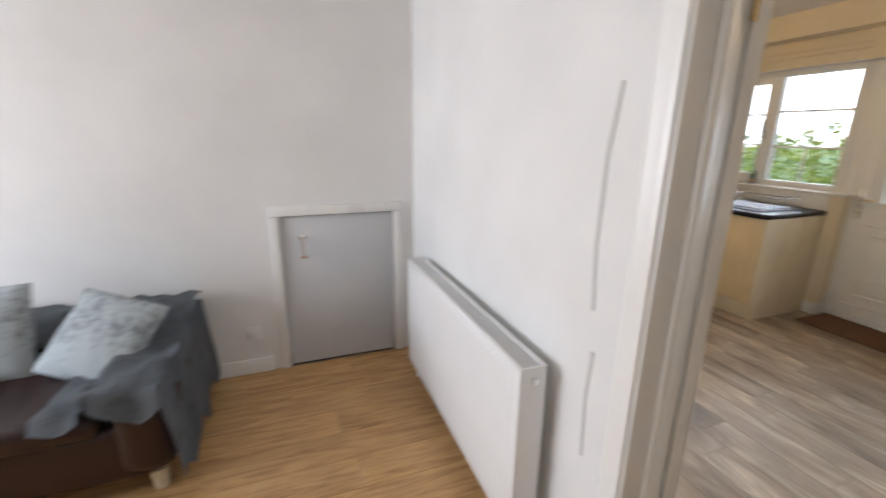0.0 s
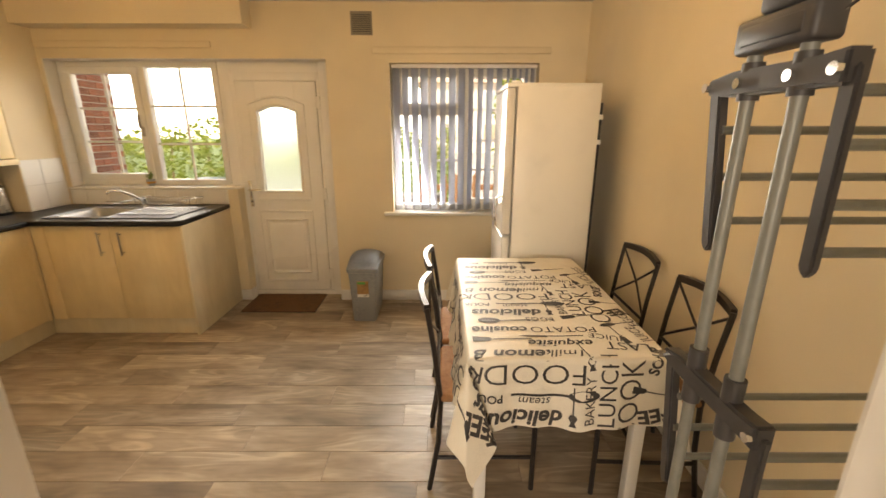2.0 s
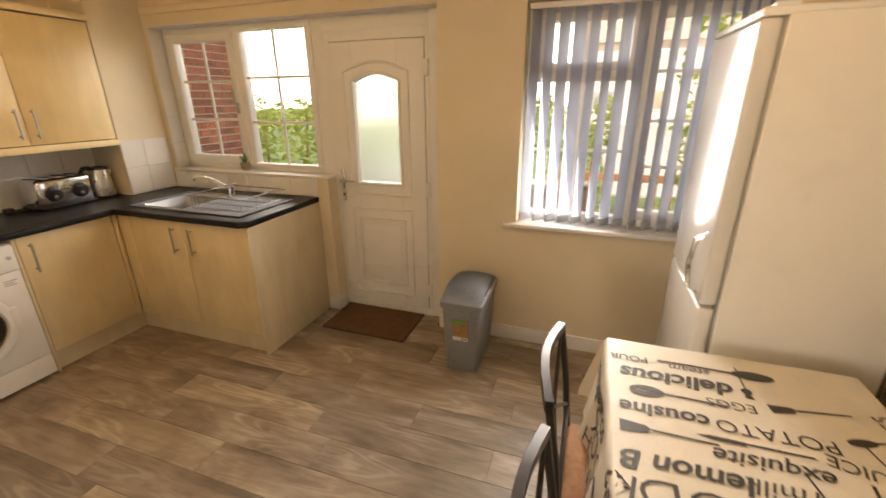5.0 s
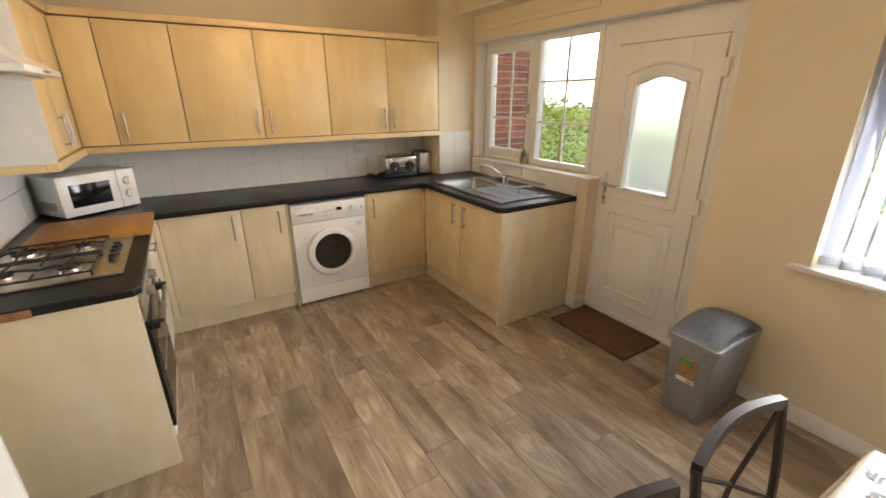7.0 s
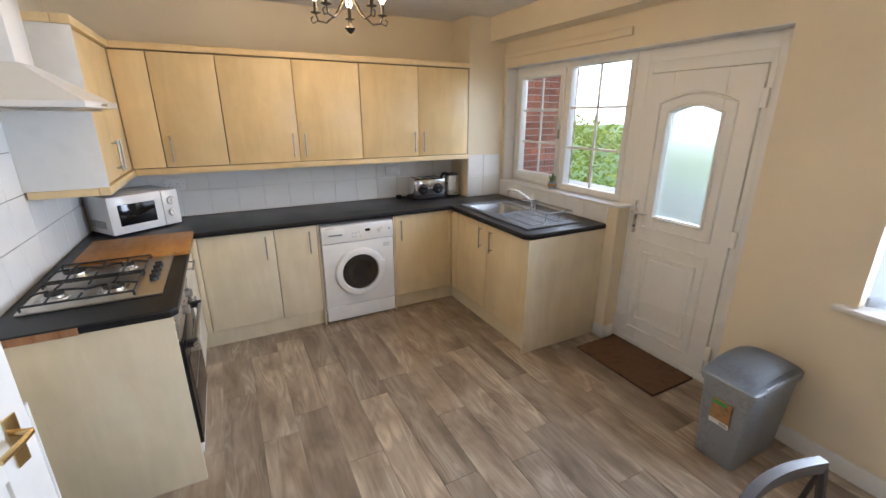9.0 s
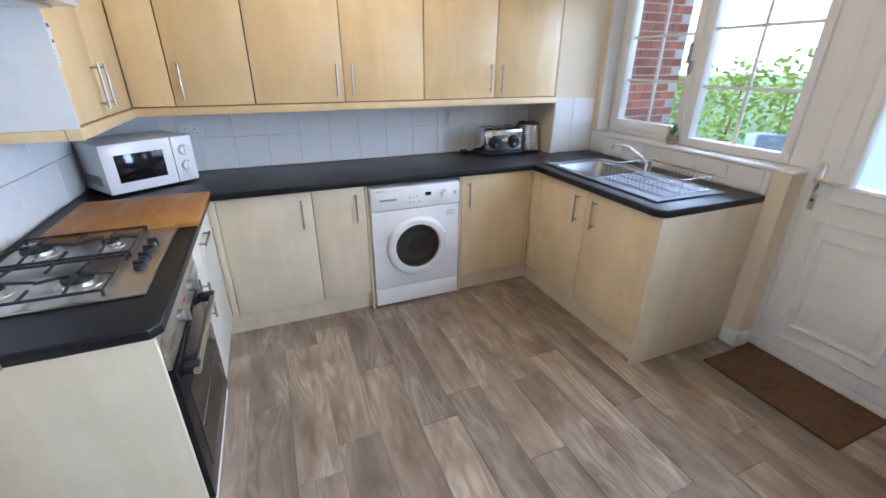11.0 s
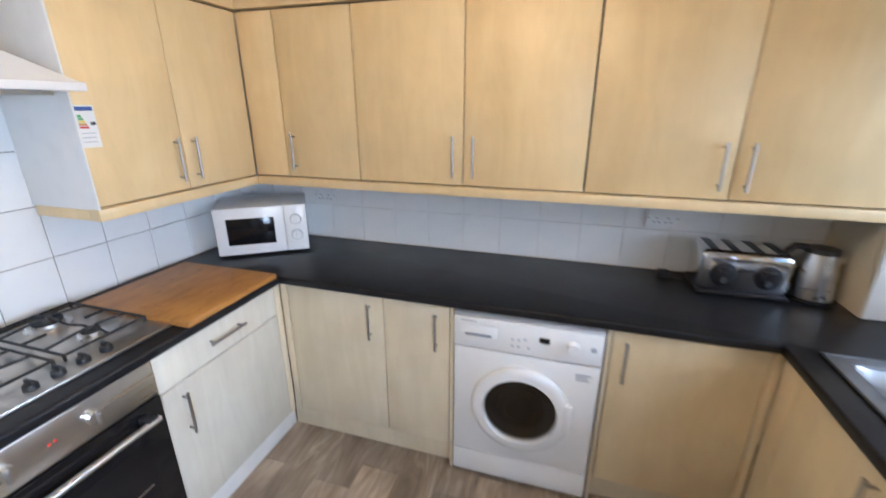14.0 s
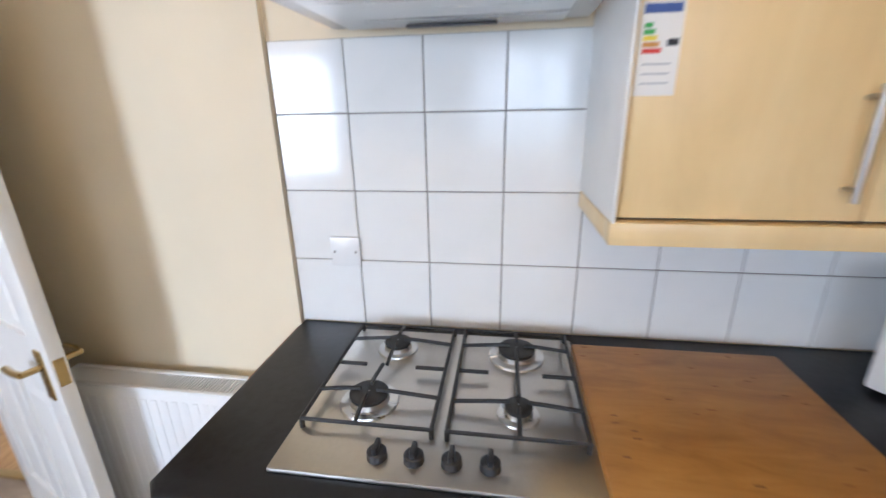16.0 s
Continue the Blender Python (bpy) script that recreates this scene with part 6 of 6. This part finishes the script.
def chandelier(at, label):
    c = thing("chandelier", pose(*at), label, "chandelier", "ceiling lights")
    part("ceiling_rose", lathe(B(), [(0.002, 0.415), (0.05, 0.41), (0.055, 0.395), (0.012, 0.385), (0.002, 0.38)], 24), DARK_METAL, c)
    part("stem", tube(B(), [(0, 0, 0.39), (0, 0, 0.03)], 0.006, 8), DARK_METAL, c)
    part("finial", lathe(B(), [(0.002, 0.0), (0.014, 0.006), (0.022, 0.018), (0.030, 0.026), (0.014, 0.038), (0.008, 0.06), (0.002, 0.061)], 20), DARK_METAL, c, smooth=60)
    for k in range(5):
        t = 2 * math.pi * k / 5 + 0.35
        co, si = math.cos(t), math.sin(t)
        arm = part("arm", tube(B(), [(r * co, r * si, z) for r, z in ((0.008, 0.20), (0.04, 0.15), (0.08, 0.09), (0.13, 0.055), (0.175, 0.065), (0.185, 0.10))], 0.005, 8), DARK_METAL, c)
        part("scroll", tube(B(), [(r * co, r * si, z) for r, z in ((0.175, 0.065), (0.205, 0.055), (0.215, 0.075), (0.20, 0.088))], 0.0035, 6), DARK_METAL, arm)
        part("drip_pan", lathe(B(), [(0.008, 0.098), (0.026, 0.104), (0.026, 0.107), (0.008, 0.104)], 18, (0.185 * co, 0.185 * si, 0), "Z", True), DARK_METAL, arm)
        part("candle_sleeve", rod(B(), (0.185 * co, 0.185 * si, 0.103), (0.185 * co, 0.185 * si, 0.16), 0.010, 12), DARK_METAL, arm)
        part("bulb", lathe(B(), [(0.007, 0.16), (0.016, 0.178), (0.017, 0.19), (0.010, 0.215), (0.002, 0.23)], 14, (0.185 * co, 0.185 * si, 0)), BULB, arm, "lit warm candle bulb", smooth=60)
    return c


chandelier((1.40, 1.585, 2.085), "dark iron five-arm chandelier with lit candle bulbs")
chandelier((3.63, 1.60, 2.085), "dark iron five-arm chandelier above the table, with lit candle bulbs")

en = thing("energy_label", pose(1.112, 0.3303, 1.525, 0, 0, 180), "white energy label with coloured bars stuck on the cabinet door", "label")
part("paper", box(B(), 0.0, -0.0012, 0.0, 0.062, 0.0, 0.135), LABEL_PAPER, en)
part("blue_head", box(B(), 0.004, -0.0018, 0.118, 0.058, -0.0013, 0.131), BLUE, en)
for k, (mt, wd) in enumerate(((GREEN, 0.012), (GREEN, 0.016), (YELLOW, 0.020), (ORANGE, 0.024), (RED, 0.028))):
    part("colour_bar", box(B(), 0.006, -0.0018, 0.098 - k * 0.009, 0.006 + wd, -0.0013, 0.105 - k * 0.009), mt, en)
part("black_arrow", box(B(), 0.042, -0.0018, 0.072, 0.058, -0.0013, 0.082), BLACK, en)
for k in range(3):
    part("printed_line", box(B(), 0.008, -0.0018, 0.045 - k * 0.014, 0.05, -0.0013, 0.048 - k * 0.014), PALE_GREY, en)

whole("raw_edge_strip", box(B(), 1.9135, 0.03, 0.868, 1.9165, 0.30, 0.898), FENCE, "bare chipboard edge on the end of the worktop", "edging")
# blurred shadow streaks at dents in the living room wall, painted as grey tubes
for pts in ([(2.98, 1.62), (2.955, 1.45), (2.95, 1.2), (2.965, 1.02)], [(2.985, 0.90), (2.975, 0.75), (2.985, 0.55)]):
    structure("wall_scuff", tube(B(), [(x, LT + 0.0035, z) for x, z in pts], 0.009, 6), STREAK_SHADE, "faint shadow streak painted grey on the white living room wall", "mark")

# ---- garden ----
# Red brick lightened so that the far facade looks burnt out by sun.
GLARE_BRICK = speckled("glare_paled_brick", (0.80, 0.72, 0.66), 0.9, 8, 0.15)
GLARE_SLAB = speckled("glare_slab", (0.42, 0.40, 0.37), 0.9, 12, 0.12, relief=0.2)
SKY = glow("bright_overcast_sky", (0.92, 0.96, 1.0), 3.0)
structure("backdrop", box(B(), -90, 88, -5, 90, 88.5, 70), SKY, "bright white sky behind the garden", "sky")
structure("ground", box(B(), -60, YA + 0.25, -0.35, 60, 90, -0.15), GRASS, "green lawn reaching away from the house", "ground")
structure("patio", box(B(), -1.5, YA + 0.251, -0.149, 7.5, 5.6, -0.06, 0.01), CONCRETE, "grey concrete patio behind the house", "patio")
# Added pale slab that stands for the bright glare above the fence.
structure("pavement", box(B(), 3.9, 9.0, -0.149, 45, 31.5, -0.10), GLARE_SLAB, "pale slab added for the bright glare beyond the picket fence", "pavement")
rng = random.Random(11)


def leaf_mass(name, spans, count, size, label, category="hedge"):
    t = thing(name, pose(0, 0, 0), label, category)
    bm = B()
    for x0, y0, z0, x1, y1, z1 in spans:
        n = max(2, int((x1 - x0) / 0.7))
        for k in range(n):
            x = x0 + (x1 - x0) * (k + 0.5) / n
            rod(bm, (x, (y0 + y1) / 2, z0 - 0.1), (x + rng.uniform(-.2, .2), (y0 + y1) / 2, z1 - 0.2), 0.03, 6, 0.01)
    part("stems", bm, FENCE, t)
    verts, faces = [], []
    for k in range(count):
        x0, y0, z0, x1, y1, z1 = spans[rng.randrange(len(spans))]
        u, v, w = rng.random(), rng.random(), rng.random()
        x, y = x0 + (x1 - x0) * u, y0 + (y1 - y0) * v
        top = z1 - 0.22 * noise.noise(Vector((x * 1.7, y * 1.7, 0))) - 0.25 * abs(2 * v - 1) ** 2
        z = z0 + (top - z0) * (1 - (1 - w) ** 1.4 * 0.98)
        if noise.noise(Vector((x * 2.3, y * 2.3, z * 2.3))) < -0.18:
            continue
        s = size * rng.uniform(0.6, 1.3)
        q = Euler((rng.uniform(-1, 1), rng.uniform(-1, 1), rng.uniform(0, 6.28))).to_matrix()
        base = len(verts)
        for a, b, c in ((0, -s, 0), (s * .5, 0, s * .12), (0, s, 0), (-s * .5, 0, s * .12)):
            verts.append(tuple(Vector((x, y, z)) + q @ Vector((a, b, c))))
        faces += [(base, base + 1, base + 2), (base, base + 2, base + 3)]
    me = bpy.data.meshes.new("leaves")
    me.from_pydata(verts, [], faces)
    me.materials.append(LEAF_TINT)
    ob = new("leaves", me)
    ob.parent = t
    ob["kind"] = "stuff"
    return t


# Leaf greens raised above foliage tones, so strong sun sits in the colour.
LEAF_TINT = material("sunlit_leaf", (0.10, 0.16, 0.03), 0.5)
geo = LEAF_TINT.node_tree.nodes.new("ShaderNodeNewGeometry")
link(LEAF_TINT, ramp(LEAF_TINT, geo.outputs["Random Per Island"], [(0.0, (0.09, 0.14, 0.02)), (0.5, (0.20, 0.28, 0.045)), (1.0, (0.36, 0.40, 0.09))]), LEAF_TINT.node_tree.nodes["Principled BSDF"].inputs["Base Color"])
lets_light_through(LEAF_TINT, (0.34, 0.44, 0.07), 0.4)
leaf_mass("hedge", [(-3.0, 6.4, 0.0, 3.8, 7.4, 1.62)], 9000, 0.055, "leafy green garden hedge behind a low wall")
leaf_mass("shrub", [(4.3, 5.0, 0.0, 5.3, 5.8, 2.3)], 2200, 0.05, "tall green shrub beside the fence", "shrub")
retain = thing("garden_wall", pose(0, 5.95, -0.15), "low pale grey block wall in front of the hedge", "garden wall")
part("wall_core", box(B(), -3.0, 0.02, 0, 3.6, 0.25, 0.74), MORTAR, retain)
bm = box(B(), -0.215, -0.1, 0, 0.215, 0.1, 0.215, 0.008, 1)
block_me = mesh_of("block", bm, CONCRETE)
for r in range(3):
    for k in range(14):
        piece("block", block_me, retain, (-2.6 + k * 0.44 + (0.22 if r % 2 else 0), 0.12, 0.005 + r * 0.225))
part("coping", box(B(), -3.0, -0.03, 0.70, 3.6, 0.29, 0.75, 0.01), CONCRETE, retain)
for x in (0.2, 1.15):
    p = thing("planter", pose(x, 6.07, 0.60), "blue-grey trough planter with trailing leaves on the garden wall", "planter", "planters")
    bm = box(B(), -0.33, -0.13, 0, 0.33, 0.13, 0.24, 0.015)
    part("trough", bm, POT, p)
    bm = B()
    for k in range(90):
        a = Vector((rng.uniform(-.3, .3), rng.uniform(-.12, .12), 0.24 + rng.uniform(0, .14)))
        d = Vector((rng.uniform(-.05, .05), rng.uniform(-.05, .05), rng.uniform(0.0, .07)))
        s = Vector((rng.uniform(-.02, .02), rng.uniform(-.02, .02), 0))
        bm.faces.new([bm.verts.new(a - s), bm.verts.new(a + d * 0.5 + s.cross(Vector((0, 0, 1)))), bm.verts.new(a + d)])
    part("leaves", bm, LEAF_TINT, p, smooth=None)
fence = thing("picket_fence", pose(3.3, 5.75, -0.15), "short warm brown timber picket fence beyond the patio", "fence")
for z in (0.25, 0.85):
    part("rail", box(B(), -0.1, 0.02, z, 2.6, 0.06, z + 0.08, 0.004), FENCE, fence)
bm = B()
prism(bm, [(-0.045, 0), (0.045, 0), (0.045, 1.05), (0.0, 1.10), (-0.045, 1.05)], -0.012, 0.012, "XZ")
picket_me = mesh_of("picket", bm, FENCE)
for k in range(17):
    piece("picket", picket_me, fence, (0.0 + k * 0.155, 0.006, 0))
shed = thing("neighbour_house", pose(9.0, 32, -0.15), "distant red brick house with a tiled roof, sun glare put into its pale colours", "house")
part("house_wall", box(B(), -7, 0, 0, 7, 6, 5.0), GLARE_BRICK, shed)
bm = B()
prism(bm, [(-0.4, 5.0), (3.0, 7.6), (6.4, 5.0)], -7.3, 7.3, "YZ")
part("roof", bm, GLARE_ROOF, shed)
for x in (-5, -1.7, 1.7, 5):
    for z in (0.9, 3.2):
        w = part("window", frame_bar(B(), x - 0.7, z, x + 0.7, z + 1.3, -0.05, 0.02, 0.08), UPVC, shed)
        part("window_glass", box(B(), x - 0.62, -0.012, z + 0.08, x + 0.62, -0.004, z + 1.22), SKY_GLASS, w)

# brick return of the house outside the small window
br = thing("wall_brick_return", pose(-0.24, YA + 0.26, -0.15), "red brick return wall of the house outside the small window", "wall", kind="structure")
part("mortar_core", box(B(), -0.30, 0.0, 0, -0.008, 1.24, 3.2), MORTAR, br)
bm = box(B(), -0.05, -0.1075, 0, 0.05, 0.1075, 0.065, 0.003, 1)
brick_me = mesh_of("brick", bm, None)
brick_me.materials.clear()
BRICK2 = speckled("varied_brick", (0.33, 0.115, 0.07), 0.9, 40, 0.35, relief=0.4)
info = BRICK2.node_tree.nodes.new("ShaderNodeObjectInfo")
old = BRICK2.node_tree.nodes["Principled BSDF"].inputs["Base Color"].links[0].from_socket
mulb = BRICK2.node_tree.nodes.new("ShaderNodeMixRGB")
mulb.blend_type, mulb.inputs[0].default_value = "MULTIPLY", 1.0
link(BRICK2, old, mulb.inputs[1])
link(BRICK2, ramp(BRICK2, info.outputs["Random"], [(0, (0.55, 0.5, 0.5)), (1, (1.15, 1.1, 1.05))]), mulb.inputs[2])
link(BRICK2, mulb.outputs[0], BRICK2.node_tree.nodes["Principled BSDF"].inputs["Base Color"])
brick_me.materials.append(BRICK2)
bm = box(B(), -0.05, -0.0515, 0, 0.05, 0.0515, 0.065, 0.003, 1)
half_me = mesh_of("half_brick", bm, BRICK2)
for r in range(12, 34):
    z = r * 0.075 + 0.1
    for k in range(6):
        y = 0.11 + k * 0.225 - (0.1125 if r % 2 else 0)
        if r % 2 and k == 0:
            piece("brick", half_me, br, (-0.05, 0.055, z))
            continue
        if y + 0.1075 < 1.26:
            piece("brick", brick_me, br, (-0.05, y, z))

# ---- wall tiles, built as pieces on a grout bed ----


def tiled(name, m, w, h, label, size=0.2, x_off=0.0, thick=0.008, grout=GROUT):
    """A tiled patch in its local x and z, facing local -y. Cuts run at its ends."""
    t = thing(name, m, label, "wall tiles", kind="structure")
    part("grout_bed", box(B(), 0, -0.003, 0, w, -0.0005, h), grout, t)
    meshes = {}
    z = 0.0
    while z < h - 0.012:
        zh = min(size, h - z) - 0.003
        x = -x_off
        while x < w - 0.012:
            a, b = max(0.0, x), min(w, x + size)
            wd = b - a - 0.003
            if wd > 0.008:
                key = (round(wd, 3), round(zh, 3))
                if key not in meshes:
                    meshes[key] = mesh_of("tile", box(B(), 0, -thick, 0, wd, -0.002, zh, 0.0018, 1), TILE)
                piece("tile", meshes[key], t, (a + 0.0015, 0, z + 0.0015), (radians(0.05 * math.sin(17 * x + 5 * z)), 0, radians(0.05 * math.sin(9 * x + 23 * z))))
            x += size
        z += size
    return t


tiled("wall_tiles_hob", pose(1.913, 0.0, WT1 + 0.001, 0, 0, 180), 1.913, 0.775, "white glazed square tiles with grey grout behind the hob", x_off=0.0)
tiled("wall_tiles_worktop", pose(0.0, 0.012, WT1 + 0.001, 0, 0, 90), 2.95, 0.41, "white glazed square tiles above the worktop", x_off=0.06, grout=PALE_GROUT)
tiled("wall_tiles_boxing", pose(0.325, 2.967, WT1 + 0.001, 0, 0, 90), 0.37, 0.40, "white glazed tiles on the boxed column", x_off=0.03, grout=PALE_GROUT)
tiled("wall_tiles_sink", pose(0.336, YA, WT1 + 0.001), 1.375, 0.128, "white glazed tiles behind the sink", x_off=0.06, grout=PALE_GROUT)

tiled("wall_tiles_reveal", pose(0.3665, YA + 0.003, 1.058, 0, 0, 90), 0.113, 0.60, "white glazed tiles on the side of the window recess", grout=PALE_GROUT)

# ---- floors, built as planks ----


def plank_floor(parent, x0, y0, x1, y1, length, width, mat, along_x, seed, top=0.0, joint=0.0007):
    rr = random.Random(seed)
    meshes = {}
    row = 0
    p = y0 if along_x else x0
    end = y1 if along_x else x1
    lo, hi = (x0, x1) if along_x else (y0, y1)
    while p < end - 0.01:
        wd = min(width, end - p)
        q = lo - length * ((row * 0.37 + 0.11 * (row % 3)) % 1.0)
        while q < hi - 0.005:
            a, b = max(lo, q), min(hi, q + length)
            if b - a > 0.01:
                ln = b - a
                key = (round(ln, 3), round(wd, 3))
                if key not in meshes:
                    dx, dy = (ln / 2 - joint, wd / 2 - joint) if along_x else (wd / 2 - joint, ln / 2 - joint)
                    meshes[key] = mesh_of("plank", box(B(), -dx, -dy, -0.006, dx, dy, top, 0.0012, 1), mat)
                c = ((a + b) / 2, p + wd / 2) if along_x else (p + wd / 2, (a + b) / 2)
                piece("plank", meshes[key], parent, (c[0], c[1], 0))
            q += length
        p += width
        row += 1


plank_floor(floor_base, 0.0, -0.062, XD, YA - 0.0, 0.92, 0.185, VINYL, True, 3)
plank_floor(floor_base, 1.82, YA, 2.62, YD - 0.03, 0.92, 0.185, VINYL, True, 5)
plank_floor(floor_living, XL, -4.45, 6.25, -0.068, 1.28, 0.19, OAK, False, 7)
